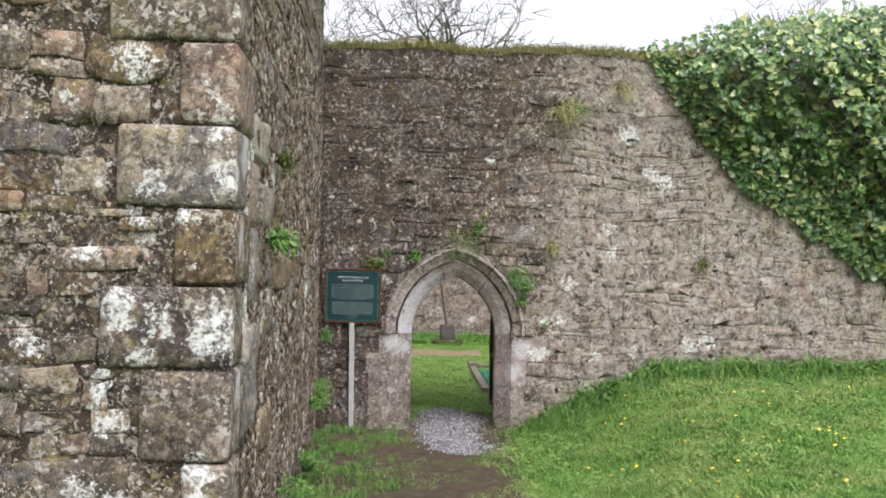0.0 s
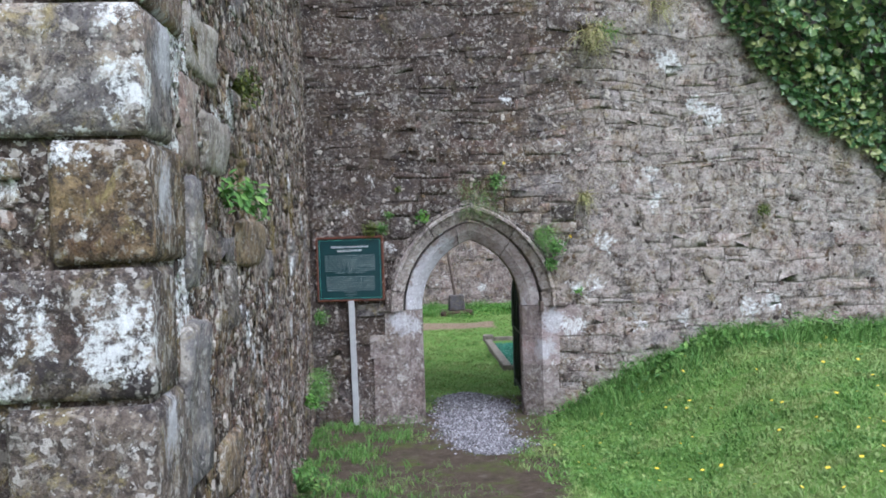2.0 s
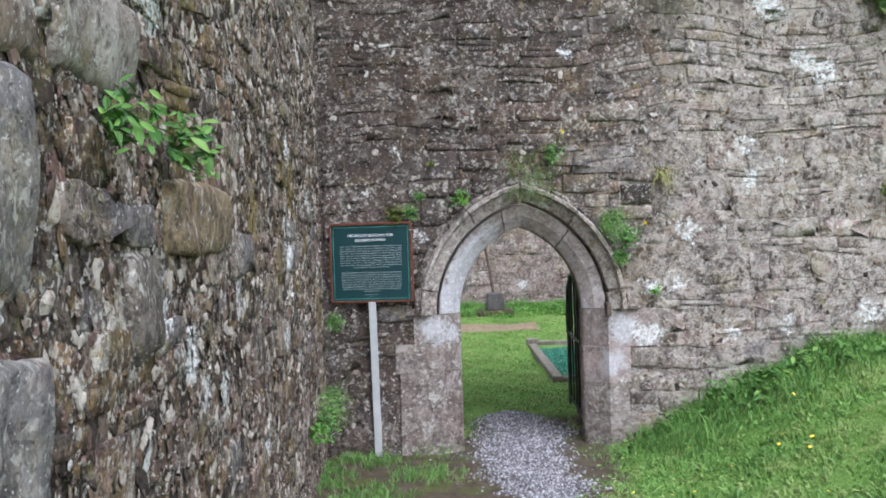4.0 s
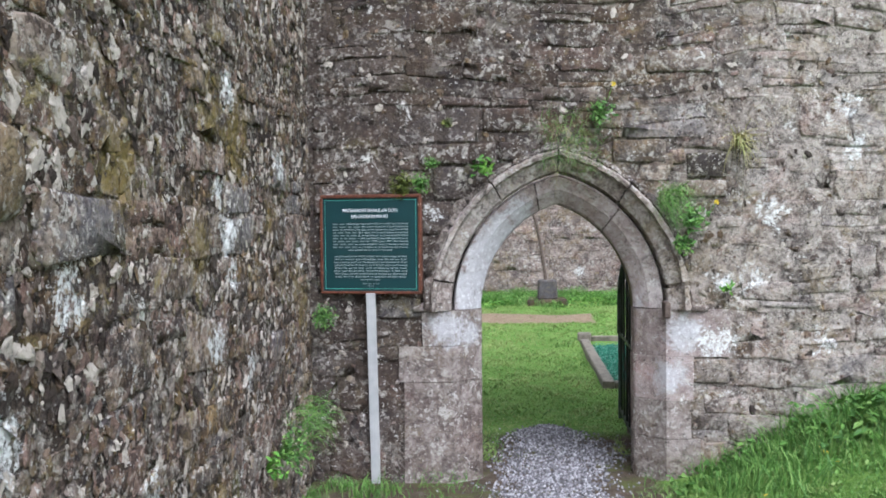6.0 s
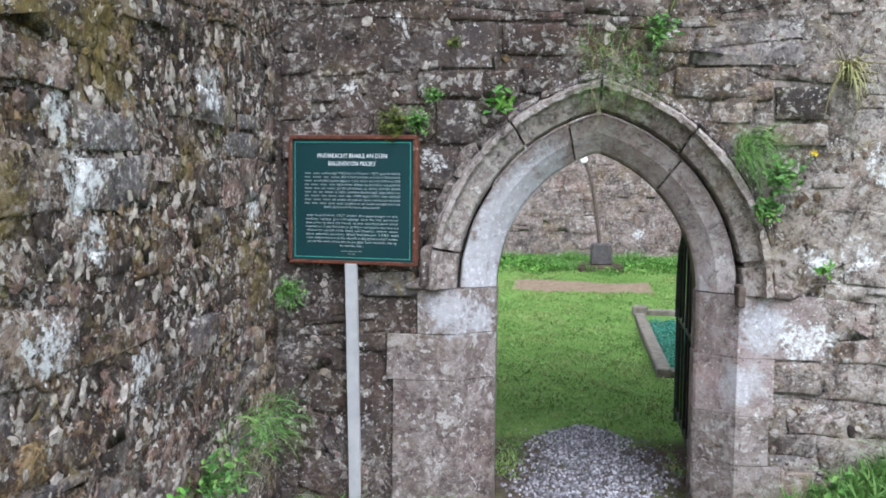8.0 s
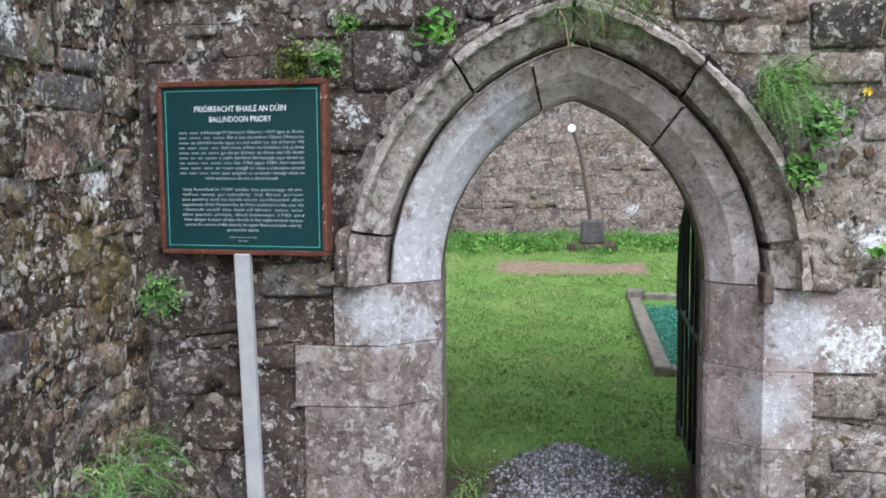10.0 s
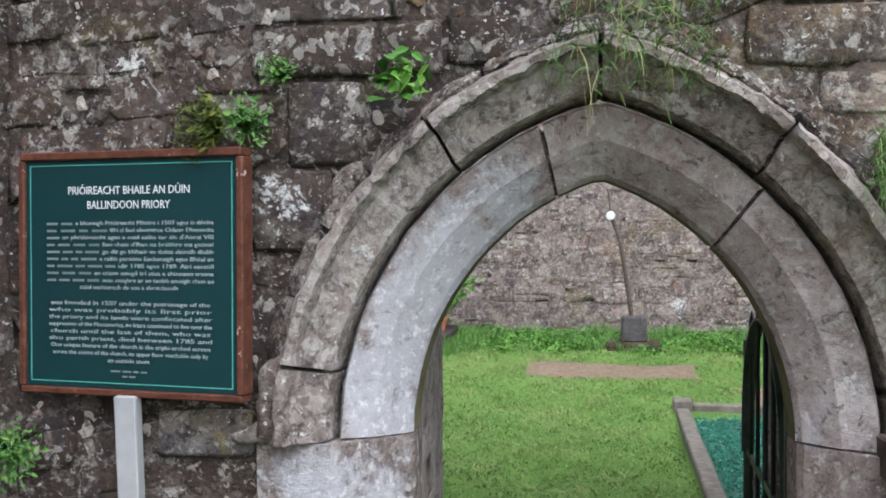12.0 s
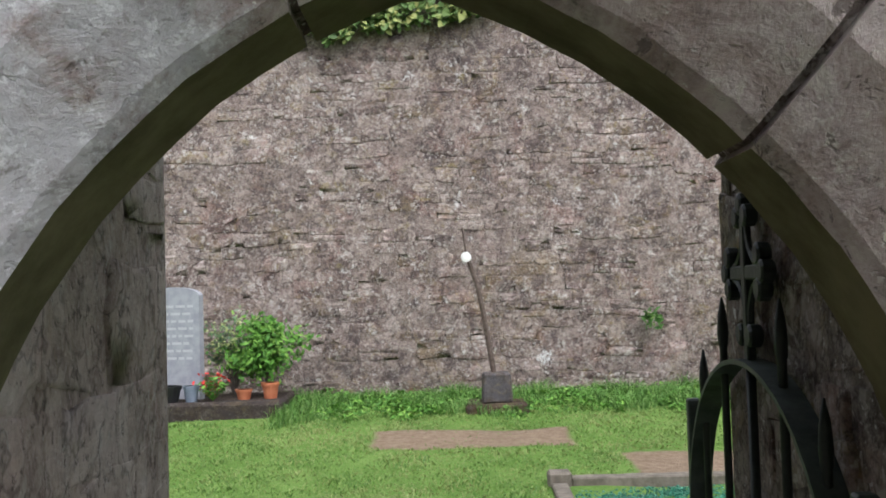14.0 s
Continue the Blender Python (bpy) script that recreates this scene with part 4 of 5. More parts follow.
# ---- iron gate standing open against the jamb ----
def gate():
    """One leaf swung back into the yard; y runs along the leaf from its hinges."""
    g = empty("iron_gate", 1.422, 9.98, 0.0)
    tagged(g, "dark green wrought-iron gate with a cross, standing open", "gate")
    g.rotation_euler = (0, 0, radians(-2.6))
    L, mid = 1.06, 0.53

    def rail(z, tall):
        bm = bmesh.new()
        block(bm, (-0.006, 0.0, z - tall), (0.006, L, z + tall), 0.002)
        part("rail", bm, M_IRON, g)

    rail(0.12, 0.018)
    rail(0.70, 0.014)
    for y, top in ((0.0, 1.12), (L, 1.13)):
        bm = bmesh.new()
        block(bm, (-0.015, y - 0.015, 0.05), (0.015, y + 0.015, top), 0.004)
        part("stile", bm, M_IRON_WORN, g, "flat-topped green iron end bar")
    bm = bmesh.new()
    rows = []
    for i in range(29):
        a = math.pi * i / 28
        y = mid - (mid - 0.022) * math.cos(a)
        z = 0.70 + 0.545 * math.sin(a) ** 0.72
        n = Vector((0, y - mid, (z - 0.70) * 0.9)).normalized() * 0.009
        rows.append([bm.verts.new((sx * 0.024, y + q * n.y, z + q * n.z)) for sx, q in ((-1, 0), (1, 0), (1, 1), (-1, 1))])
    for a, b in zip(rows, rows[1:]):
        for j in range(4):
            bm.faces.new((a[j], a[(j + 1) % 4], b[(j + 1) % 4], b[j]))
    bm.faces.new(rows[0])
    bm.faces.new(rows[-1][::-1])
    bmesh.ops.recalc_face_normals(bm, faces=bm.faces)
    part("arched_strap", bm, M_IRON_WORN, g, "worn grey-green arched iron strap")
    for y, top in ((0.14, 1.225), (0.335, 1.365), (mid, 1.24), (0.735, 1.365), (0.93, 1.25)):
        bm = bmesh.new()
        if top == 1.24:
            tube(bm, [(0, y, 0.10), (0, y, top)], [0.009, 0.009], 8)
        else:
            tube(bm, [(0, y, 0.10), (0, y, top - 0.10), (0, y, top - 0.095), (0, y, top - 0.07), (0, y, top - 0.035), (0, y, top)], [0.008, 0.008, 0.010, 0.0115, 0.009, 0.002], 8)
        part("spear_bar", bm, M_IRON, g, smooth=True)
    bm = bmesh.new()
    tube(bm, [(0.009, 0.05, 0.15), (0.009, L - 0.05, 0.66)], [0.008, 0.008], 6)
    part("diagonal_brace", bm, M_RUST, g, "thin rusty diagonal brace")
    cross = bmesh.new()
    zc = 1.41
    block(cross, (-0.008, mid - 0.013, 1.245), (0.008, mid + 0.013, 1.51), 0.003)
    block(cross, (-0.007, mid - 0.10, zc - 0.013), (0.007, mid + 0.10, zc + 0.013), 0.003)
    lobes = []
    for cy, cz, uy, uz in ((mid, 1.512, 0, 1), (mid - 0.105, zc, -1, 0), (mid + 0.105, zc, 1, 0)):
        lobes += [(cy + uy * 0.022, cz + uz * 0.022), (cy + uz * 0.03, cz + uy * 0.03), (cy - uz * 0.03, cz - uy * 0.03)]
    lobes += [(mid - 0.034, 1.298), (mid + 0.034, 1.298)]
    for cy, cz in lobes:
        tube(cross, [(-0.013, cy, cz), (-0.009, cy, cz), (0.009, cy, cz), (0.013, cy, cz)], [0.016, 0.021, 0.021, 0.016], 10)
    for sy in (-1, 1):
        for sz in (-1, 1):
            arc = [(0, mid + sy * (0.088 - 0.075 * math.sin(q)), zc + sz * (0.088 - 0.075 * math.cos(q))) for q in (math.pi / 2 * i / 6 for i in range(7))]
            tube(cross, arc, [0.006] * 7, 6)
    part("cross_finial", cross, M_IRON, g, "iron cross with trefoil ends and scrolled corners")
    for z in (0.3, 0.95):
        bm = bmesh.new()
        tube(bm, [(0, 0.0, z), (0.02, -0.01, z), (0.05, -0.01, z)], [0.012, 0.012, 0.012], 8)
        part("hinge_pin", bm, M_IRON, g)
    return g


gate()


# ---- the yard beyond ----
def ground_z(x, y):
    return float(height(x, y))


def grave_kerb():
    k = empty("grave_kerb", 0, 0, 0)
    tagged(k, "low grey kerb round a grave filled with green chippings", "grave kerb")
    x0, x1, y0, y1, z = 1.60, 2.95, 12.5, 15.75, 0.0
    for lo, hi in (((x0, y0, z - 0.1), (x0 + 0.11, y1 - 0.15, z + 0.09)), ((x1 - 0.11, y0, z - 0.1), (x1, y1, z + 0.09)),
                   ((x0 + 0.142, y1 - 0.13, z - 0.1), (x1 - 0.112, y1, z + 0.115)), ((x0 + 0.112, y0, z - 0.1), (x1 - 0.112, y0 + 0.11, z + 0.08))):
        bm = bmesh.new()
        block(bm, lo, hi, 0.010)
        bmesh.ops.subdivide_edges(bm, edges=[e for e in bm.edges if e.calc_length() > 0.4], cuts=9, use_grid_fill=True)
        for v in bm.verts:
            v.co += 0.005 * noise.noise_vector(v.co * 6)
        part("kerb_stone", bm, M_KERB, k)
    bm = bmesh.new()
    block(bm, (x0 - 0.02, y1 - 0.148, z - 0.1), (x0 + 0.14, y1 + 0.01, z + 0.155), 0.014)
    part("corner_post", bm, M_KERB, k)
    rng = np.random.RandomState(4)
    n = 7000
    xs, ys = rng.uniform(x0 + 0.14, x1 - 0.14, n), rng.uniform(y0 + 0.14, y1 - 0.15, n)
    zs = z + 0.035 + rng.uniform(-0.01, 0.012, n)
    v, f = spread(PEBBLE, PEBBLE_F, np.stack([xs, ys, zs], 1), turned(rng, n, 1.5), rng.uniform(0.012, 0.028, n))
    tagged(raw("chippings", v, f, M_GREENCHIP, k), "green glass chippings", kind="stuff")
    bm = bmesh.new()
    block(bm, (x0 + 0.105, y0 + 0.105, z - 0.05), (x1 - 0.13, y1 - 0.14, z + 0.035), 0)
    part("bed", bm, M_GREENCHIP, k)
    far = Vector((x0, y1, 0))
    turn = Matrix.Rotation(radians(-1.6), 4, "Z")
    k.matrix_basis = Matrix.Translation(far - turn @ far) @ turn
    return k


PEBBLE = [(0.6, 0, 0), (-0.6, 0.05, 0.05), (0, 0.55, 0), (0.05, -0.5, 0.08), (0, 0.05, 0.45), (0, 0, -0.45)]
PEBBLE_F = [(0, 2, 4), (2, 1, 4), (1, 3, 4), (3, 0, 4), (2, 0, 5), (1, 2, 5), (3, 1, 5), (0, 3, 5)]
grave_kerb()


def gravel():
    rng = np.random.RandomState(7)
    n = 15000
    y = rng.uniform(7.9, 11.0, n)
    mid = np.interp(y, [7.9, 8.4, 9.0, 10.0, 10.9], [0.9, 0.87, 0.82, 0.93, 0.89])
    wide = np.interp(y, [7.9, 8.2, 9.0, 10.0, 10.7, 11.0], [0.12, 0.30, 0.30, 0.38, 0.26, 0.08])
    x = mid + rng.normal(0, 0.8, n) * wide
    keep = np.abs(x - mid + 0.08 * lump(x * 3, y * 3)) + 0.10 * lump(x * 9, y * 8) < wide * rng.uniform(0.75, 1.3, n) + 0.25 * (rng.uniform(size=n) < 0.06)
    x, y = x[keep], y[keep]
    n = len(x)
    z = height(x, y) + rng.uniform(-0.002, 0.008, n)
    v, f = spread(PEBBLE, PEBBLE_F, np.stack([x, y, z], 1), turned(rng, n, 1.5), rng.uniform(0.007, 0.024, n))
    return tagged(raw("gravel", v, f, M_GRAVEL), "pale grey stone chippings strewn through the doorway", "gravel", kind="stuff")


gravel()


def rod_marker():
    m = empty("rod_marker", 1.39, 18.55, 0)
    tagged(m, "thin leaning rusty rod on a dark stepped stone base", "grave marker")
    z = ground_z(1.39, 18.55)
    bm = bmesh.new()
    block(bm, (-0.30, -0.22, z - 0.1), (0.30, 0.22, z + 0.08), 0.03)
    for v in bm.verts:
        v.co += 0.03 * noise.noise_vector(v.co * 5)
    part("plinth", bm, M_SLAB, m)
    bm = bmesh.new()
    block(bm, (-0.15, -0.14, z + 0.07), (0.15, 0.14, z + 0.36), 0.02)
    for v in bm.verts:
        v.co.x *= 1 - 0.35 * (v.co.z - z - 0.1)
        v.co += 0.012 * noise.noise_vector(v.co * 6)
    part("socket_block", bm, M_SLAB, m)
    bm = bmesh.new()
    tube(bm, [(-0.02, 0, z + 0.33), (-0.09, 0, 1.1), (-0.15, 0, 1.45), (-0.255, 0, 1.78)], [0.027, 0.026, 0.024, 0.022], 8)
    tube(bm, [(-0.255, 0, 1.77), (-0.29, 0, 2.05)], [0.012, 0.010], 6)
    part("rod", bm, M_RUST, m)
    bm = bmesh.new()
    tube(bm, [(-0.262, -0.05, 1.76), (-0.262, -0.045, 1.76), (-0.262, 0.02, 1.76)], [0.03, 0.052, 0.05], 10)
    part("white_cap", bm, M_WHITE, m, "white glazed disc")
    return m


rod_marker()


def headstone():
    z = ground_z(-1.85, 18.95)
    h = empty("headstone", -1.87, 18.95, z)
    tagged(h, "pale grey upright headstone with worn lettering", "headstone")
    bm = bmesh.new()
    out = [(-0.31, -0.1), (0.31, -0.1), (0.31, 1.20)] + [(0.31 * math.cos(a), 1.20 + 0.09 * math.sin(a)) for a in (math.pi * i / 10 for i in range(1, 10))] + [(-0.31, 1.20)]
    prism(bm, out, lambda u, v, d: (u, d, v), -0.045, 0.045)
    part("slab", bm, M_HEADSTONE, h)
    rng = random.Random(5)
    for i in range(8):
        bm = bmesh.new()
        x = -0.22 + rng.uniform(0, 0.05)
        while x < 0.2:
            w = rng.uniform(0.04, 0.11)
            block(bm, (x, -0.047, 1.08 - i * 0.075), (min(x + w, 0.24), -0.0455, 1.105 - i * 0.075), 0)
            x += w + 0.025
        tagged(part("lettering", bm, M_LETTER_DARK, h), kind="stuff")
    h.rotation_euler = (0, 0, radians(-14))
    return h


headstone()


def grave_slab():
    z = ground_z(-1.4, 18.7)
    bm = bmesh.new()
    block(bm, (-2.35, 18.45, z - 0.1), (-0.72, 19.5, z + 0.16), 0.03)
    bmesh.ops.subdivide_edges(bm, edges=bm.edges, cuts=2, use_grid_fill=True)
    for v in bm.verts:
        v.co += 0.025 * noise.noise_vector(v.co * 3)
    return tagged(part("grave_slab", bm, M_SLAB), "dark low stone grave slab holding flower pots", "grave slab"), z + 0.16


_, SLAB_Z = grave_slab()


def pot(x, y, r, h, material, label, name="flower_pot"):
    p = empty(name, x, y, SLAB_Z - 0.01)
    tagged(p, label, "flower pot")
    bm = bmesh.new()
    tube(bm, [(0, 0, 0), (0, 0, h * 0.8), (0, 0, h * 0.8), (0, 0, h), (0, 0, h), (0, 0, h * 0.85)], [r * 0.72, r * 0.95, r * 1.06, r * 1.08, r * 0.9, r * 0.85], 14)
    part("body", bm, material, p)
    return p


pot(-0.86, 18.75, 0.085, 0.17, M_TERRACOTTA, "orange terracotta flower pot on the slab")
pot(-1.12, 18.72, 0.08, 0.11, M_TERRACOTTA, "low orange terracotta bowl on the slab")
pot(-1.83, 18.62, 0.11, 0.17, M_BLACKPOT, "black plastic flower pot on the slab")
pot(-1.62, 18.62, 0.075, 0.17, M_BLUEBOX, "blue-grey flower container on the slab")
clump("red_flowers", "small red flowers among dark leaves", "flowers", (-1.45, 18.72, SLAB_Z + 0.02), 0.28, 40, 0.07, M_PETAL, seed=3)
clump("pot_plant", "low green leafy plant growing on the slab", "plant", (-1.42, 18.66, SLAB_Z), 0.24, 90, 0.08, M_SHRUB, seed=5)


def shrub(name, label, x, y, tall, wide, count, size, material, seed):
    """A bush: woody stems that fork, and leaves in uneven sprays round their tips."""
    t = empty(name, x, y, SLAB_Z - 0.02)
    tagged(t, label, "shrub")
    rng = random.Random(seed)
    bm = bmesh.new()
    tips = []
    for _ in range(11):
        a, r = rng.uniform(0, 6.28), wide * rng.uniform(0.15, 1.0)
        top = Vector((r * math.cos(a), 0.7 * r * math.sin(a), tall * rng.uniform(0.45, 1.0) * (1 - 0.25 * r / wide)))
        mid = Vector((top.x * 0.35, top.y * 0.35, top.z * 0.55))
        tube(bm, [(0, 0, 0), mid, top], [0.010, 0.008, 0.003], 5)
        tips += [top, mid + (top - mid) * 0.5, top]
    part("stem", bm, M_BARK, t, "thin forking woody stem")
    npr = np.random.RandomState(seed)
    c = np.array([tuple(tips[i % len(tips)]) for i in range(count)]) + npr.normal(0, 1, (count, 3)) * np.array((0.085, 0.075, 0.075))
    c = c[c[:, 2] > 0.04]
    v, f = spread(LEAF, LEAF_F, c, facing((0, -0.6, 0.8))[None] @ turned(npr, len(c), 0.9), size * npr.uniform(0.6, 1.3, len(c)))
    tagged(raw("foliage", v, f, material, t), kind="stuff")
    return t


shrub("green_shrub", "bright green leafy shrub in front of the yard wall", -0.92, 18.98, 0.82, 0.42, 1700, 0.08, M_SHRUB, 6)
shrub("dark_shrub", "dark green upright shrub beside the brighter one", -1.30, 19.15, 0.88, 0.3, 1000, 0.06, M_IVY, 8)


# ---- trees beyond the wall ----
def tree(x, y, tall, seed):
    t = empty("bare_tree", x, y, 0)
    tagged(t, "bare spreading tree standing beyond the wall", "tree")
    rng = random.Random(seed)
    trunk, crown = bmesh.new(), bmesh.new()

    def limb(bm, p, d, ln, r, level):
        pts, rad = [p], [r]
        for i in range(3):
            d = (d + Vector([rng.gauss(0, 0.26 if level < 6 else 0.05) for _ in range(3)]) + Vector((0, 0, 0.05))).normalized()
            p = p + d * ln / 3
            pts.append(p)
            rad.append(r * (1 - 0.28 * (i + 1) / 3 * 1.6))
        tube(bm, pts, rad, 6 if level < 3 else 3)
        if level > 5 or rad[-1] < 0.004:
            return
        for _ in range(rng.choice((3, 3, 4) if level < 4 else (2, 3, 3))):
            nd = (d + Vector([rng.gauss(0, 0.62) for _ in range(3)])).normalized()
            limb(crown, p, nd, ln * rng.uniform(0.58, 0.85), max(0.012, rad[-1] * rng.uniform(0.62, 0.85)), level + 1)
        if level > 1:
            nd = (d + Vector([rng.gauss(0, 0.9) for _ in range(3)])).normalized()
            limb(crown, pts[2], nd, ln * 0.55, max(0.012, rad[2] * 0.5), level + 2)

    limb(trunk, Vector((0, 0, -0.2)), Vector((0, 0, 1)), tall * 0.5, 0.26, 6)
    top = max((v.co for v in trunk.verts), key=lambda c: c.z).copy()
    for i in range(9):
        a = 2 * math.pi * (i + rng.uniform(-0.3, 0.3)) / 9
        p = top - Vector((0, 0, rng.uniform(0.0, 1.6)))
        p.x, p.y = p.x * 0.9, p.y * 0.9
        limb(crown, p, Vector((math.cos(a), math.sin(a), rng.uniform(0.3, 0.9))).normalized(), tall * 0.12, 0.15, 2)
    hang(part("trunk", trunk, M_BARK, None, smooth=True), t).matrix_parent_inverse = Matrix()
    hang(part("crown", crown, M_BARK, None, "bare twiggy crown"), t).matrix_parent_inverse = Matrix()
    return t


tree(1.3, 31, 16.5, 11)
tree(15.0, 33, 16.5, 23)


# ---- ivy over the wall ----
def ivy():
    rng = np.random.RandomState(21)
    bx, bz = [2.85, 3.2, 3.36, 3.99, 4.64, 5.74, 7.0, 9.0, 11.0], [4.25, 3.85, 3.5, 2.74, 2.37, 1.57, 1.0, 0.8, 0.8]
    tx, tz = [2.85, 3.3, 4.3, 5.5, 8.0, 11.0], [4.3, 4.42, 4.62, 4.85, 5.1, 5.2]
    n = 30000
    x = rng.uniform(2.85, 8.2, n)
    z = rng.uniform(0.8, 5.2, n)
    low, high = np.interp(x, bx, bz), np.interp(x, tx, tz) + 0.08 * lump(x * 2, z)
    edge = np.minimum((z - low) * 0.75, (x - 2.85) * 0.9)
    edge = edge + 0.07 * lump(x * 4, z * 4)
    keep = (edge > 0) & (z < high)
    x, z, edge, high = x[keep], z[keep], edge[keep], high[keep]
    n = len(x)
    bulge = 0.07 + 0.55 * smoothstep(0, 1.3, edge) + (0.20 * lump(x * 2.2, z * 2.5) + 0.15 * lump(x * 5.5, z * 6.1)) * smoothstep(0, 0.6, edge)
    over = smoothstep(-0.55, 0.0, z - high)
    y = FRONT_Y - bulge * (1 - 0.75 * over) * rng.uniform(0.72, 1.06, n) + over * rng.uniform(0, 0.9, n)
    y = np.where(z < WALL_TOP + 0.02, np.minimum(y, FRONT_Y - 0.03), y)
    base = facing((0, -0.75, 0.55))
    v, f = spread(IVY, IVY_F, np.stack([x, y, z], 1), base[None] @ turned(rng, n, 0.75), rng.uniform(0.055, 0.12, n))
    thing = empty("ivy", 5.0, FRONT_Y, 1.6)
    thing.location = (0, 0, 0)
    tagged(thing, "thick glossy green ivy hanging over the stone wall", "ivy")
    tagged(raw("foliage", v, f, M_IVY, thing), kind="stuff")
    r = random.Random(2)
    bm = bmesh.new()
    for i in range(16):
        px, pz = r.uniform(4.0, 8.0), 0.9
        pts = []
        while pz < 4.2:
            pts.append((px, FRONT_Y - 0.05, pz))
            px, pz = px + r.uniform(-0.2, 0.15), pz + 0.3
        pts = [p for p in pts if p[2] > np.interp(p[0], bx, bz) + 0.15]
        if len(pts) > 2:
            tube(bm, pts, [0.02] * len(pts), 5)
    tagged(part("stem", bm, M_BARK, thing, "brown woody ivy stem"), kind="stuff")
    return thing


ivy()


def wall_top_ivy():
    rng = np.random.RandomState(33)
    n = 5200
    x = rng.uniform(-1.2, 1.9, n)
    z = rng.uniform(4.0, 4.9, n)
    low = np.interp(x, [-1.2, -0.7, 0.0, 0.7, 1.3, 1.9], [4.75, 4.35, 4.3, 4.35, 4.5, 4.8]) + 0.14 * lump(x * 4, x * 2)
    keep = (z > low) & (rng.uniform(size=n) < 0.75 + 0.5 * lump(x * 3, z * 4))
    x, z = x[keep], z[keep]
    y = 19.72 - rng.uniform(0, 0.16, len(x))
    v, f = spread(IVY, IVY_F, np.stack([x, y, z], 1), facing((0, -0.8, 0.5))[None] @ turned(rng, len(x), 0.7), rng.uniform(0.06, 0.13, len(x)))
    return tagged(raw("creeper", v, f, M_CREEPER), "light green creeper along the top of the yard wall", "creeper", kind="stuff")


wall_top_ivy()

# ---- grass ----
def scatter_grass(name, label, seed, n, box, tall, wide, lean, material, rule):
    rng = np.random.RandomState(seed)
    x0, x1, y0, y1 = box
    x, y = rng.uniform(x0, x1, n), rng.uniform(y0, y1, n)
    keep = rule(x, y, rng)
    x, y = x[keep], y[keep]
    tall = tall * np.clip(1 + 0.55 * lump(x * 4.3, y * 3.9) + 0.35 * lump(x * 11, y * 9), 0.4, 2.0)
    v, f = blades(rng, np.stack([x, y, height(x, y) - 0.004], 1), tall, wide, lean)
    return tagged(raw(name, v, f, material), label, "grass", kind="stuff")


def off_path(x, y):
    return np.abs(x - np.minimum(0.09 * y, 0.85)) + 0.25 * lump(x * 2.3, y * 2.1)


scatter_grass("lawn_grass", "short bright green lawn grass", 1, 150000, (0.7, 6.5, 1.2, 9.36), 0.05, 0.0042, 1.5, M_GRASS,
              lambda x, y, r: (off_path(x, y) + 0.12 * lump(x * 9, y * 8) > 0.42 + 0.5 * r.uniform(size=len(x))) & ~((x < 1.75) & (y > 9.25)))
scatter_grass("bank_grass", "longer green grass at the foot of the wall", 2, 26000, (1.55, 7.0, 8.2, 9.36), 0.19, 0.0035, 1.0, M_GRASS_LONG,
              lambda x, y, r: (y > 9.36 - 1.0 * r.uniform(size=len(x)) ** 1.5) & (x > 1.62 + 0.2 * r.uniform(size=len(x))))
scatter_grass("verge_grass", "tufty grass along the side wall", 3, 52000, (-0.59, 0.62, 2.6, 9.3), 0.075, 0.0032, 1.0, M_GRASS_LONG,
              lambda x, y, r: r.uniform(size=len(x)) < 0.45 * smoothstep(0.4, -0.35, x + 0.3 * lump(x * 2, y * 1.7, 1.4)) * smoothstep(-0.45, 0.35, lump(x * 5, y * 4.3)))
scatter_grass("path_moss_grass", "sparse short grass on the trodden path", 4, 14000, (-0.1, 1.4, 2.0, 8.8), 0.026, 0.0022, 0.7, M_GRASS,
              lambda x, y, r: (lump(x * 2.2, y * 2.6) > 0.15) & ~((y > 7.6) & (np.abs(x - 0.92) < 0.4)))
scatter_grass("yard_grass", "mown green grass in the yard", 5, 105000, (-2.4, 4.2, 9.9, 19.7), 0.034, 0.0048, 1.5, M_GRASS_YARD,
              lambda x, y, r: ~((x > 1.58 - 0.028 * (15.75 - y)) & (x < 2.97) & (y > 12.45) & (y < 15.8)) & ~((np.abs(x - 1.1) < 0.85) & (np.abs(y - 17.3) < 0.33))
              & ~((np.abs(x - 2.75) < 0.5) & (np.abs(y - 16.3) < 0.38)) & ~((np.abs(x - 0.92) < 0.40 * smoothstep(11.1, 10.6, y))) & ~((x < -0.7) & (y > 18.4))
              & ~((y < 10.85) & ((x < 0.40) | (x > 1.40))))


scatter_grass("yard_tussocks", "darker green tufts scattered through the yard grass", 8, 12000, (-2.0, 1.55, 10.9, 18.2), 0.05, 0.0036, 1.1, M_GRASS_LONG,
              lambda x, y, r: (lump(x * 4.1, y * 3.3) + 0.6 * lump(x * 10, y * 9) > 0.62) & ~((np.abs(x - 1.1) < 0.85) & (np.abs(y - 17.3) < 0.33)) & ~((np.abs(x - 0.92) < 0.40) & (y < 11.0)) & ~((x < -0.7) & (y > 18.3)))
scatter_grass("lawn_tussocks", "darker green tufts scattered through the lawn", 9, 42000, (1.0, 6.2, 2.5, 9.2), 0.075, 0.0036, 1.1, M_GRASS_LONG,
              lambda x, y, r: (lump(x * 3.1, y * 2.7) + 0.6 * lump(x * 8, y * 7) > 0.66) & (off_path(x, y) > 0.7))


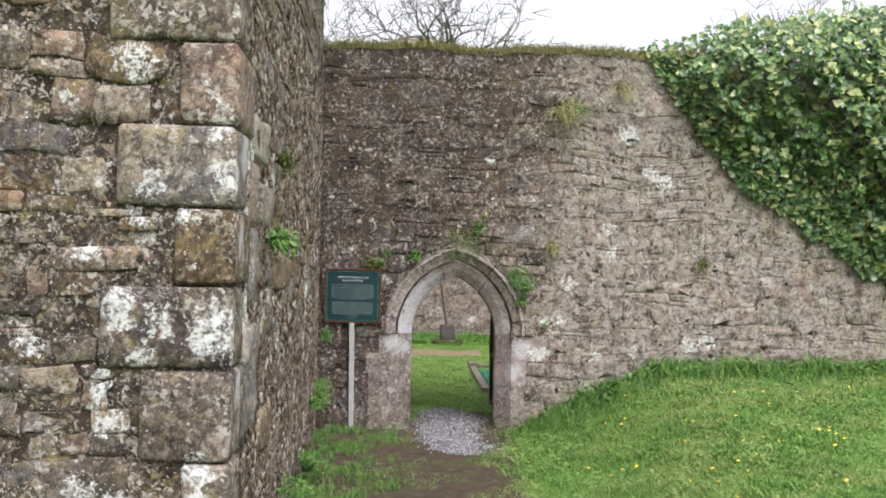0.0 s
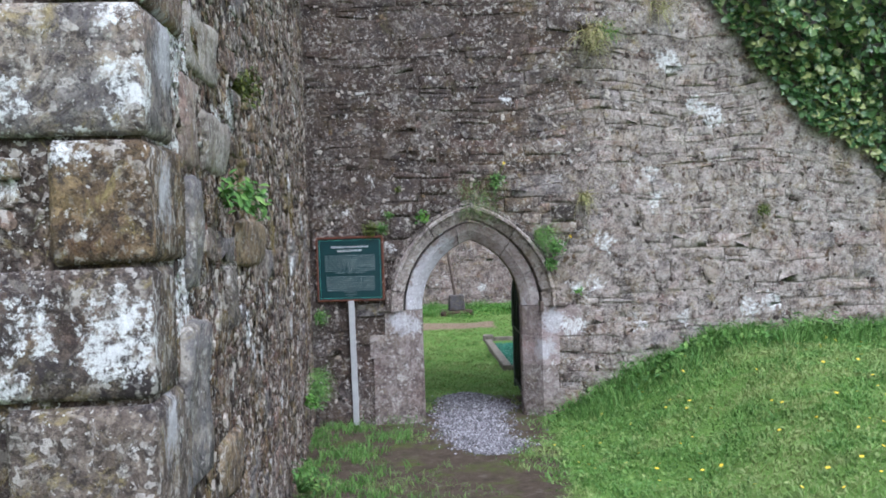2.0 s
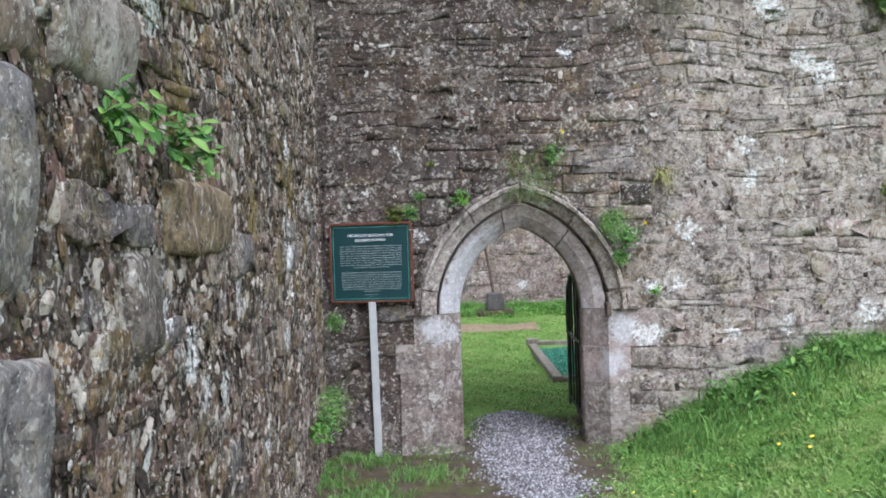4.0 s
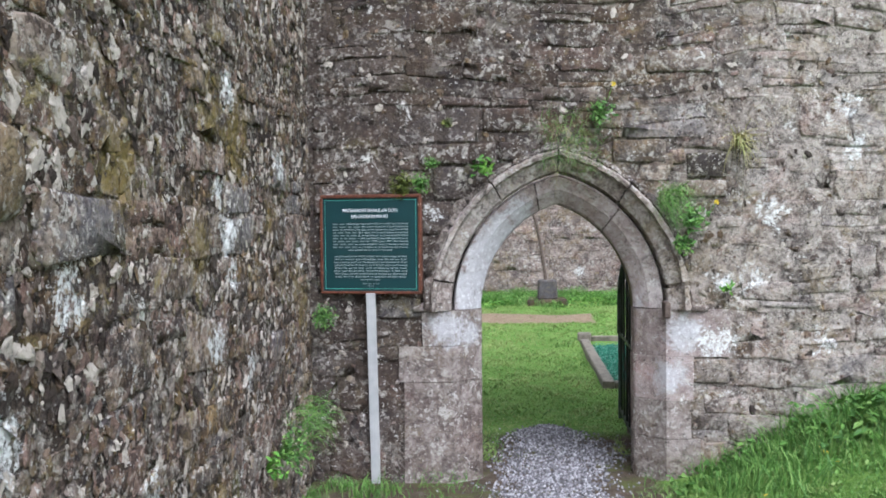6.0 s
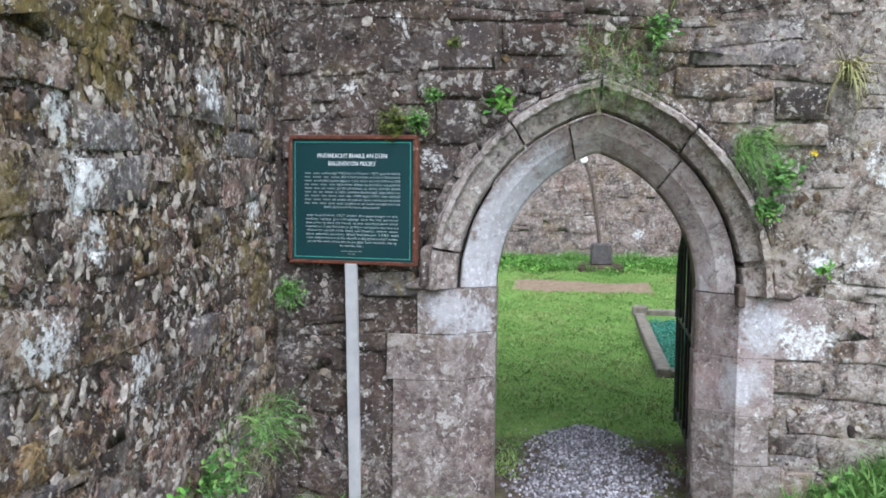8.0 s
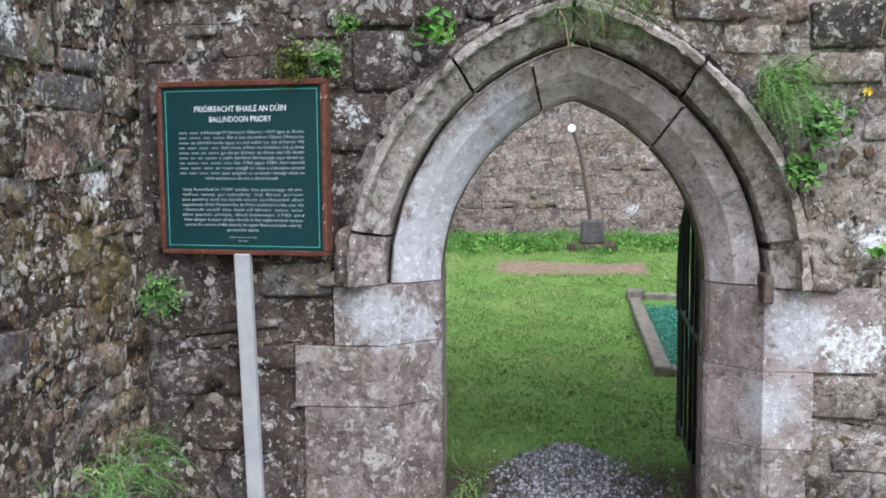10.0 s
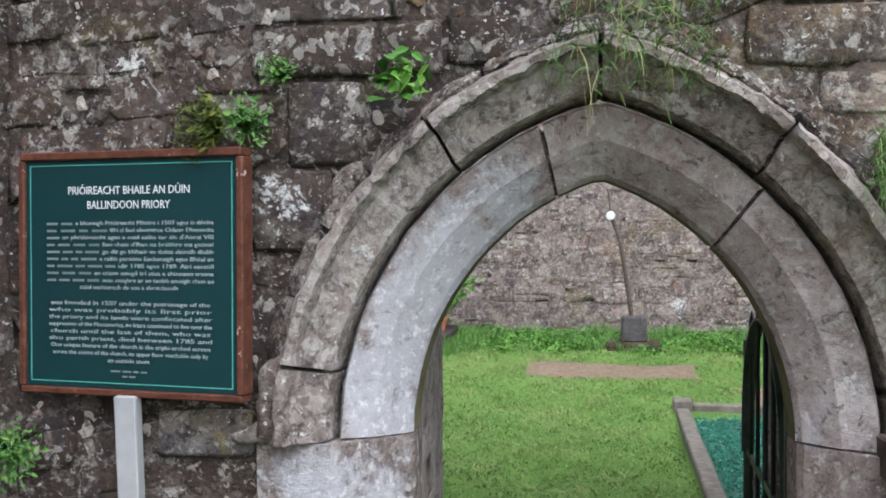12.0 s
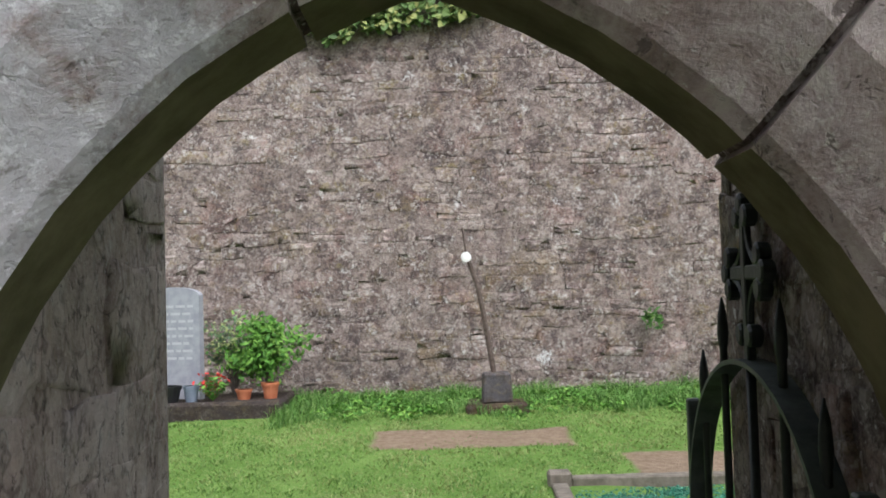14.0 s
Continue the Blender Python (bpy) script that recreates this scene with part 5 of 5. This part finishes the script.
def weed_bed(name, label, seed, n, box, size, lift, material, ragged=0.0):
    rng = np.random.RandomState(seed)
    x0, x1, y0, y1 = box
    x, y = rng.uniform(x0, x1, n), rng.uniform(y0, y1, n)
    keep = (rng.uniform(size=n) < 0.5 + 0.5 * lump(x * 1.5, y * 1.5)) & (y > y0 + ragged * (0.5 + 0.5 * lump(x * 2.3, y * 0.3)))
    x, y = x[keep], y[keep]
    n = len(x)
    z = height(x, y) + lift * rng.uniform(0.1, 1, n) * (0.7 + 0.5 * lump(x * 2, y * 2))
    v, f = spread(LEAF, LEAF_F, np.stack([x, y, z], 1), turned(rng, n, 0.8), size * rng.uniform(0.5, 1.3, n))
    return tagged(raw(name, v, f, material), label, "weeds", kind="stuff")


weed_bed("yard_weeds", "bright green leafy weeds along the yard wall", 41, 14000, (-0.7, 4.4, 17.7, 19.75), 0.06, 0.11, M_SHRUB, 1.1)
scatter_grass("yard_edge_grass", "longer fresh grass below the yard wall", 6, 16000, (-0.8, 4.4, 17.9, 19.75), 0.13, 0.004, 0.9, M_GRASS_LONG, lambda x, y, r: y > 18.5 + 0.6 * lump(x * 2, y))
weed_bed("bank_weeds", "dark green dock and nettle leaves under the wall", 42, 4400, (2.2, 6.8, 8.6, 9.33), 0.075, 0.21, M_WEED, 0.4)
weed_bed("door_weeds", "green weeds beside the door jamb", 43, 700, (1.52, 2.3, 8.95, 9.33), 0.045, 0.14, M_WEED)


weed_bed("yard_clover", "small clover leaves scattered through the yard grass", 44, 3500, (-2.2, 1.5, 10.9, 18.0), 0.022, 0.03, M_SHRUB)
weed_bed("lawn_clover", "small clover leaves scattered through the lawn", 45, 13000, (1.3, 6.0, 3.0, 9.0), 0.04, 0.055, M_GRASS)


def flower_head(label, x, y, z, root):
    """A dandelion: a stalk from its root and a ring of petals."""
    t = tagged(empty("dandelion_flower", 0, 0, 0), label, "flower")
    bm = bmesh.new()
    tube(bm, [root, ((x + root[0]) / 2, min(y, root[1]) - 0.01, (z + root[2]) / 2), (x, y, z)], [0.002, 0.002, 0.002], 5)
    part("stalk", bm, M_WEED, t)
    rng = random.Random(int(x * 1000))
    vs, fs = [], []
    for i in range(26):
        a, r = rng.uniform(0, 6.28), rng.uniform(0.008, 0.017)
        c, s2 = math.cos(a), math.sin(a)
        j = len(vs)
        vs += [(x, y, z), (x + r * c - 0.002 * s2, y - 0.006, z + r * s2 + 0.002 * c), (x + r * c + 0.002 * s2, y - 0.006, z + r * s2 - 0.002 * c)]
        fs.append((j, j + 1, j + 2))
    raw("petals", vs, fs, M_YELLOW, t)
    return t


for i, (gx, gy, gn) in enumerate(((0.30, 9.22, 70), (0.10, 9.25, 60), (-0.12, 9.2, 50), (1.44, 9.2, 60), (0.47, 10.0, 50), (0.46, 10.45, 60), (1.32, 9.75, 30))):
    tuft("foot_grass", "thin green grass at the foot of the doorway", "grass tuft", (gx, gy, 0.0), gn, 0.11, M_GRASS_LONG, (0, -0.2, 1), 0.8, 80 + i, wide=0.0026, radius=0.15)


flower_head("yellow dandelion flower beside the hood", 1.79, 9.27, 1.67, (1.70, 9.35, 1.53))
flower_head("yellow dandelion flower above the arch", 1.20, 9.28, 2.36, (1.14, 9.35, 2.2))


def ornament():
    """A small white glazed bird on the grave."""
    bm = bmesh.new()
    tube(bm, [(2.42, 14.95, 0.03), (2.43, 14.95, 0.06), (2.45, 14.95, 0.09), (2.43, 14.95, 0.12), (2.40, 14.95, 0.14), (2.39, 14.95, 0.15)], [0.03, 0.055, 0.05, 0.028, 0.024, 0.008], 10)
    return tagged(part("grave_ornament", bm, M_WHITE, smooth=True), "small white glazed ornament on the green chippings", "ornament")


ornament()


def flowers():
    rng = np.random.RandomState(9)
    n = 280
    x, y = rng.uniform(1.3, 6, n), rng.uniform(2, 9, n)
    z = height(x, y) + 0.06
    disc = [(0, 0, 0.2)] + [(math.cos(a), math.sin(a), 0) for a in (math.pi * i / 3 for i in range(6))]
    v, f = spread(disc, [(0, 1 + i, 1 + (i + 1) % 6) for i in range(6)], np.stack([x, y, z], 1), turned(rng, n, 0.5), rng.uniform(0.008, 0.017, n))
    return tagged(raw("buttercups", v, f, M_YELLOW), "tiny yellow buttercups dotted over the lawn", "flowers", kind="stuff")


flowers()

# ---- plants rooted in the walls ----
tuft("hanging_grass", "long grass tuft drooping over the arch's point", "grass tuft", (0.96, 9.33, 2.01), 460, 0.20, M_GRASS_LONG, (0.1, -0.8, 0.8), 1.2, 1, wide=0.0016, radius=0.3)
tuft("hanging_grass", "long dry straw drooping over the arch's point", "grass tuft", (0.93, 9.32, 2.0), 60, 0.25, M_DRY, (0, -0.9, 0.1), 1.8, 2, wide=0.0016, radius=0.2)
clump("wall_weed", "small weed with a yellow flower above the arch", "weed", (1.13, 9.35, 2.17), 0.13, 110, 0.035, M_WEED, (0, -0.9, 0.5), 3)
tuft("wall_grass", "green grass tuft growing beside the hood", "grass tuft", (1.53, 9.34, 1.69), 260, 0.28, M_GRASS_LONG, (0.25, -0.7, 0.2), 1.6, 4, wide=0.0018, radius=0.12)
clump("wall_weed", "leafy green dandelion growing beside the hood", "weed", (1.65, 9.34, 1.57), 0.13, 120, 0.045, M_WEED, (0.2, -0.9, 0.1), 5)
clump("wall_weed", "small leafy weed hanging beside the hood", "weed", (1.61, 9.34, 1.43), 0.09, 70, 0.04, M_WEED, (0, -0.9, -0.1), 55)
tuft("dry_grass", "dry yellow grass tuft in a wall joint", "grass tuft", (1.94, 9.35, 2.02), 80, 0.26, M_DRY, (0, -0.7, 0.3), 1.6, 6, radius=0.05)
clump("dandelion", "fresh green dandelion rosette on the hood", "weed", (0.45, 9.335, 1.855), 0.11, 44, 0.06, M_SHRUB, (-0.2, -0.9, 0.5), 7)
clump("moss_cushion", "olive moss and fern above the sign", "moss", (-0.01, 9.355, 1.785), 0.12, 330, 0.022, M_MOSS, (-0.3, -0.6, 0.05), 8)
clump("wall_fern", "small green fern on the ledge above the sign", "fern", (0.05, 9.35, 1.79), 0.10, 190, 0.02, M_WEED, (0.3, -0.7, 0.2), 28)
clump("wall_fern", "tiny green fern in a joint above the sign", "fern", (0.14, 9.35, 1.91), 0.07, 90, 0.018, M_WEED, (0, -0.8, 0.3), 29)
clump("moss_cushion", "small olive moss cushion on a stone ledge", "moss", (0.23, 9.35, 2.14), 0.05, 90, 0.02, M_MOSS, (0, -0.8, 0.4), 9)
clump("wall_fern", "green fern growing beside the sign's foot", "fern", (-0.54, 9.30, 1.02), 0.12, 230, 0.02, M_WEED, (0.5, -0.8, 0), 10)
for i, (gy, gz, gn) in enumerate(((9.15, 0.47, 110), (8.85, 0.48, 120), (8.5, 0.46, 60))):
    tuft("wall_grass", "green grass clump along the side wall's ledge", "grass tuft", (-0.565, gy, gz), gn, 0.19, M_GRASS_LONG, (0.8, -0.3, 0.5), 1.3, 60 + i, wide=0.003, radius=0.15)
clump("wall_weed", "green weeds low on the side wall's ledge", "weed", (-0.57, 8.25, 0.44), 0.17, 150, 0.032, M_WEED, (0.9, -0.3, 0.3), 64)
clump("wall_weed", "small pale weed on the side wall's ledge", "weed", (-0.57, 7.95, 0.45), 0.12, 60, 0.035, M_SHRUB, (0.9, -0.3, 0.3), 65)
clump("wall_weed", "bright broad-leaved weed on the side wall", "weed", (-0.56, 4.70, 1.88), 0.15, 80, 0.055, M_WEED, (0.9, -0.4, 0.2), 13)
clump("wall_weed", "bright broad-leaved weed on the side wall", "weed", (-0.555, 4.12, 1.90), 0.13, 70, 0.05, M_WEED, (0.9, -0.4, 0.1), 14)
clump("moss_cushion", "olive moss patch on the side wall", "moss", (-0.565, 4.66, 2.40), 0.14, 160, 0.03, M_MOSS, (0.9, -0.3, 0), 15)
clump("wall_weed", "green weed growing at the wall's foot", "weed", (-0.52, 5.25, 0.12), 0.25, 170, 0.045, M_WEED, (0.6, -0.3, 0.8), 16)
clump("wall_weed", "green weed growing at the wall's foot", "weed", (-0.52, 6.7, 0.08), 0.22, 150, 0.042, M_WEED, (0.6, -0.3, 0.8), 17)
tuft("dry_grass", "dry hanging grass high on the wall", "grass tuft", (2.06, 9.35, 3.50), 170, 0.46, M_DRY, (0, -0.6, 0.3), 1.8, 18, radius=0.16)
tuft("wall_grass", "green grass high on the wall", "grass tuft", (2.22, 9.34, 3.52), 60, 0.28, M_GRASS_LONG, (0, -0.7, 0.6), 1.3, 19, radius=0.12)
tuft("dry_grass", "dry straw hanging near the ivy", "grass tuft", (2.68, 9.35, 3.76), 70, 0.45, M_DRY, (0, -0.6, 0.2), 1.9, 20, radius=0.12)
clump("moss_cushion", "dark moss cushion on the pale wall", "moss", (3.62, 9.35, 1.86), 0.10, 140, 0.03, M_MOSS, (0, -0.9, 0), 21)
clump("wall_weed", "small pale green weed low on the wall", "weed", (1.86, 9.34, 1.16), 0.06, 16, 0.05, M_SHRUB, (0, -0.9, 0.2), 22)
clump("wall_weed", "small green weed on the yard wall", "weed", (3.15, 19.75, 1.05), 0.2, 60, 0.09, M_WEED, (0, -0.9, 0.2), 23)


def wall_top_grass():
    rng = np.random.RandomState(51)
    n = 17000
    x, y = rng.uniform(-0.9, 4.2, n), rng.uniform(9.35, 9.9, n)
    z = WALL_TOP + 0.0 + 0.04 * lump(x * 2, y * 3) + 0.02
    v, f = blades(rng, np.stack([x, y, z - 0.04], 1), 0.15, 0.004, 1.4)
    return tagged(raw("wall_top_grass", v, f, M_DRY), "dry yellow grass along the top of the wall", "grass", kind="stuff")


wall_top_grass()

# ---- stones of the walls ----
QUOINS = [(-1.07, 2.015, 2.37, 0.34), (-0.81, 1.665, 2.005, 0.5), (-1.13, 1.30, 1.655, 0.3), (-0.95, 0.885, 1.285, 0.45), (-0.76, 0.49, 0.875, 0.3), (-1.05, -0.1, 0.48, 0.5),
          (-0.80, 2.38, 2.74, 0.55), (-1.12, 2.75, 3.12, 0.32), (-0.80, 3.13, 3.5, 0.5), (-1.1, 3.51, 3.9, 0.3), (-0.8, 3.91, 4.3, 0.5), (-1.1, 4.31, 4.7, 0.3), (-0.8, 4.71, 5.19, 0.5)]


def quoin(x0, z0, z1, deep, seed):
    bm = bmesh.new()
    block(bm, (x0, 2.918, z0 + 0.001), (-0.549, 2.95 + deep, z1 - 0.001), 0.016)
    bmesh.ops.subdivide_edges(bm, edges=[e for e in bm.edges if e.calc_length() > 0.12], cuts=4, use_grid_fill=True)
    for v in bm.verts:
        v.co += 0.007 * noise.noise_vector(v.co * 5 + Vector((seed, 0, 0))) + 0.004 * noise.noise_vector(v.co * 17)
    return part("stone", bm, M_END, W_LEFT, smooth=True)


for i, (x0, z0, z1, deep) in enumerate(QUOINS):
    quoin(x0, z0, z1, deep, i)
# the larger stones about the arch: left, right, bottom, top
BIG = [(0.059, 0.352, 1.911, 2.032), (0.362, 0.523, 1.909, 2.029), (0.533, 0.70, 1.93, 2.037), (1.21, 1.517, 1.912, 2.044), (1.642, 1.87, 1.816, 1.963),
       (1.37, 1.543, 1.80, 1.894), (1.53, 1.63, 1.90, 1.982), (0.149, 0.33, 1.70, 1.90), (0.056, 0.25, 1.5, 1.69), (-0.187, 0.057, 1.0, 1.107),
       (1.66, 1.88, 0.60, 0.74), (1.64, 1.87, 1.70, 1.80), (1.40, 1.79, 2.44, 2.57), (0.44, 0.72, 2.10, 2.24)]


def on_big(x, z):
    return in_door(x, z) or any(b[0] - 0.008 < x < b[1] + 0.008 and b[2] - 0.007 < z < b[3] + 0.007 for b in BIG)


def big_stone(x0, x1, z0, z1, seed):
    """A flat-faced block bedded in the rubble, its edges worn and chipped."""
    bm = bmesh.new()
    block(bm, (x0, FRONT_Y - 0.016, z0), (x1, FRONT_Y + 0.05, z1), 0.009)
    bmesh.ops.subdivide_edges(bm, edges=[e for e in bm.edges if e.calc_length() > 0.05], cuts=3, use_grid_fill=True)
    for v in bm.verts:
        v.co += 0.010 * noise.noise_vector(v.co * 8 + Vector((seed, 0, 0))) + 0.005 * noise.noise_vector(v.co * 30)
    return part("stone", bm, M_END if seed in OCHRE else M_FRONT, W_FRONT, smooth=True)


OCHRE = (4, 5, 6, 9)
for i, b in enumerate(BIG):
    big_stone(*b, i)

# larger slabs in the side wall near its corner: nearer and farther end, bottom, top
SLABS = [(3.46, 3.80, 1.98, 2.28), (3.50, 3.72, 1.56, 1.95), (3.32, 3.72, 0.92, 1.46), (3.62, 4.25, 2.32, 2.56), (4.70, 5.55, 1.60, 1.82), (3.85, 4.4, 1.98, 2.2), (4.3, 4.62, 1.36, 1.62), (4.0, 4.5, 0.7, 0.95)]


def side_slab(y0, y1, z0, z1, seed):
    """A smooth slab bedded in the side wall, tilted a little."""
    bm = bmesh.new()
    x = left_face((y0 + y1) / 2)
    block(bm, (x - 0.06, y0, z0), (x + 0.019, y1, z1), 0.016)
    bmesh.ops.subdivide_edges(bm, edges=[e for e in bm.edges if e.calc_length() > 0.05], cuts=4, use_grid_fill=True)
    for v in bm.verts:
        v.co.x += 0.05 * (v.co.z - z0) * noise.noise((seed, 2.0, 5.0))
        v.co += 0.03 * noise.noise_vector(v.co * 5 + Vector((seed, 0, 0))) + 0.008 * noise.noise_vector(v.co * 22)
    return part("stone", bm, M_SLABS, W_LEFT, smooth=True)


M_SLABS = rock("pale_side_wall_slab", (0.06, 0.05, 0.042), (0.23, 0.195, 0.165), (0.46, 0.43, 0.385), 1.0, 0.6, ochre=0.35, tone=0.6, broken=0.25, shard=10, soot=0.6)
for i, b in enumerate(SLABS):
    side_slab(*b, i * 2.3)


def on_slab(y, z):
    return on_return(y, z) or any(b[0] - 0.005 < y < b[1] + 0.005 and b[2] - 0.005 < z < b[3] + 0.005 for b in SLABS)



def on_quoin(x, z):
    return any(x > q[0] - 0.01 and q[1] - 0.005 < z < q[2] + 0.005 for q in QUOINS)


def on_return(y, z):
    return any(y < 2.95 + q[3] + 0.01 and q[1] - 0.005 < z < q[2] + 0.005 for q in QUOINS)


lay(W_LEFT, list(rubble(31, (-3.4, -0.552, -0.1, 5.15), (0.07, 0.2), (0.10, 0.34), lambda u, v, d: (u, 2.952 - d, v), on_quoin, (-1, 0), (-0.008, 0.02), tilt=0.7)), M_END,
    lambda u, v: u > -1.9 and 0.5 < v < 2.7, most=140)
lay(W_LEFT, list(rubble(32, (2.95, 9.36, -0.1, 5.15), (0.06, 0.17), (0.18, 0.55), lambda u, v, d: (left_face(u) + d, u, v), on_slab, (1, 0), (-0.014, 0.012), tilt=0.5)), M_LEFT,
    lambda u, v: 5.2 < u < 9.3 and 0.4 < v < 2.1, most=150)
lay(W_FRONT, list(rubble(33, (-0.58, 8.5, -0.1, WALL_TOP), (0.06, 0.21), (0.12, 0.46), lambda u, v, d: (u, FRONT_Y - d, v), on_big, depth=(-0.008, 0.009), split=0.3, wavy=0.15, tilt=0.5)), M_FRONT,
    lambda u, v: -0.6 < u < 2.6 and v < 2.7)
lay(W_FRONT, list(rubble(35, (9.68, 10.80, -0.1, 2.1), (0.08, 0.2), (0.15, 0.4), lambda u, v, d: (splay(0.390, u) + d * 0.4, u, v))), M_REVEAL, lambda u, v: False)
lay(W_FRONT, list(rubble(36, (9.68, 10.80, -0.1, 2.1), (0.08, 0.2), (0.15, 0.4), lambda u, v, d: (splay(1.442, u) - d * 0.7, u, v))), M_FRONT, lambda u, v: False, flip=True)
lay(W_BACK, list(rubble(34, (-3.5, 6.5, 0.0, 4.73), (0.09, 0.2), (0.16, 0.46), lambda u, v, d: (u, 19.802 - d, v), depth=(-0.010, 0.006), tilt=0.4)), M_BACK,
    lambda u, v: -0.8 < u < 3.0 and v < 2.9)


# ---- small stones and mortar crumbs packed between the larger ones ----
CHIP = [(math.cos(q) * (1.0 if i % 2 else 0.82), math.sin(q) * (0.78 if i % 3 else 0.95), -0.35) for i, q in enumerate(2 * math.pi * j / 8 for j in range(8))]
CHIP += [(0.72 * x, 0.72 * y, 0.32) for x, y, z in CHIP] + [(0.05, -0.04, 0.42)]
CHIP_F = []
for i in range(8):
    n = (i + 1) % 8
    CHIP_F += [(i, n, 8 + n), (i, 8 + n, 8 + i), (8 + i, 8 + n, 16)]


def chips(wall, seed, count, material, place, basis, box, sizes, blocked=None):
    """Chips scattered over a face: place(u, v) gives a point on it, basis turns z out of it."""
    rng = np.random.RandomState(seed)
    u, v = rng.uniform(box[0], box[1], count), rng.uniform(box[2], box[3], count)
    keep = lump(u * 3.1, v * 4.3) + 0.7 * lump(u * 9.0, v * 11.0) > rng.uniform(-1.5, 0.9, count)
    if blocked:
        keep &= ~np.array([blocked(a, b) for a, b in zip(u, v)])
    u, v = u[keep], v[keep]
    n = len(u)
    spin = rng.uniform(0, 2 * np.pi, n)
    turn = np.zeros((n, 3, 3))
    long, tall = rng.uniform(0.8, 1.5, n), rng.uniform(0.55, 1.0, n)
    deep = rng.uniform(0.12, 0.4, n)
    turn[:, 0, 0], turn[:, 0, 1], turn[:, 1, 0], turn[:, 1, 1] = np.cos(spin) * long, -np.sin(spin) * tall, np.sin(spin) * long, np.cos(spin) * tall
    turn[:, 2, 2] = deep
    turn[:, 2, 0], turn[:, 2, 1] = rng.uniform(-0.2, 0.2, n), rng.uniform(-0.2, 0.2, n)
    size = sizes[0] + (sizes[1] - sizes[0]) * rng.uniform(size=n) ** 2.6
    verts, faces = spread(CHIP, CHIP_F, place(u, v), np.asarray(basis)[None] @ turn, size)
    verts = verts + (rng.normal(0, 0.16, (n, len(CHIP), 3)) * size[:, None, None]).reshape(-1, 3) * (0.35 + 0.65 * (1 - np.abs(np.asarray(basis)[:, 2])))
    return tagged(raw("small_stones", verts, faces, material, wall), "small stones and mortar crumbs", kind="stuff")


M_CHIP_LEFT = rock("side_wall_small_stones", (0.03, 0.021, 0.016), (0.115, 0.085, 0.068), (0.34, 0.28, 0.235), 1.0, 0.6, LEFT_LICHEN, ochre=0.5, tone=0.9, mossy=LEFT_MOSS, fleck=0.23, soot=0.5)
M_CHIP_FRONT = rock("front_wall_small_stones", (0.03, 0.022, 0.019), (0.12, 0.092, 0.08), (0.36, 0.305, 0.265), 1.0, 0.4, FRONT_LICHEN, ochre=0.4, tone=0.9, fleck=0.2, soot=0.5)
OUT_X = np.array([[0, 0, 1], [1, 0, 0], [0, 1, 0]], dtype=float)
OUT_Y = np.array([[1, 0, 0], [0, 0, -1], [0, 1, 0]], dtype=float)
chips(W_LEFT, 61, 30000, M_CHIP_LEFT, lambda u, v: np.stack([left_face(u) + 0.002, u, v], 1), OUT_X, (3.3, 9.34, 0.0, 3.6), (0.008, 0.042), on_slab)
chips(W_FRONT, 62, 8000, M_CHIP_FRONT, lambda u, v: np.stack([u, np.full(len(u), FRONT_Y - 0.002), v], 1), OUT_Y, (-0.55, 5.0, 0.0, 4.1), (0.006, 0.03), on_big)
chips(W_LEFT, 63, 3000, M_END, lambda u, v: np.stack([u, np.full(len(u), 2.947), v], 1), OUT_Y, (-2.6, -0.58, 0.0, 4.5), (0.006, 0.03), on_quoin)
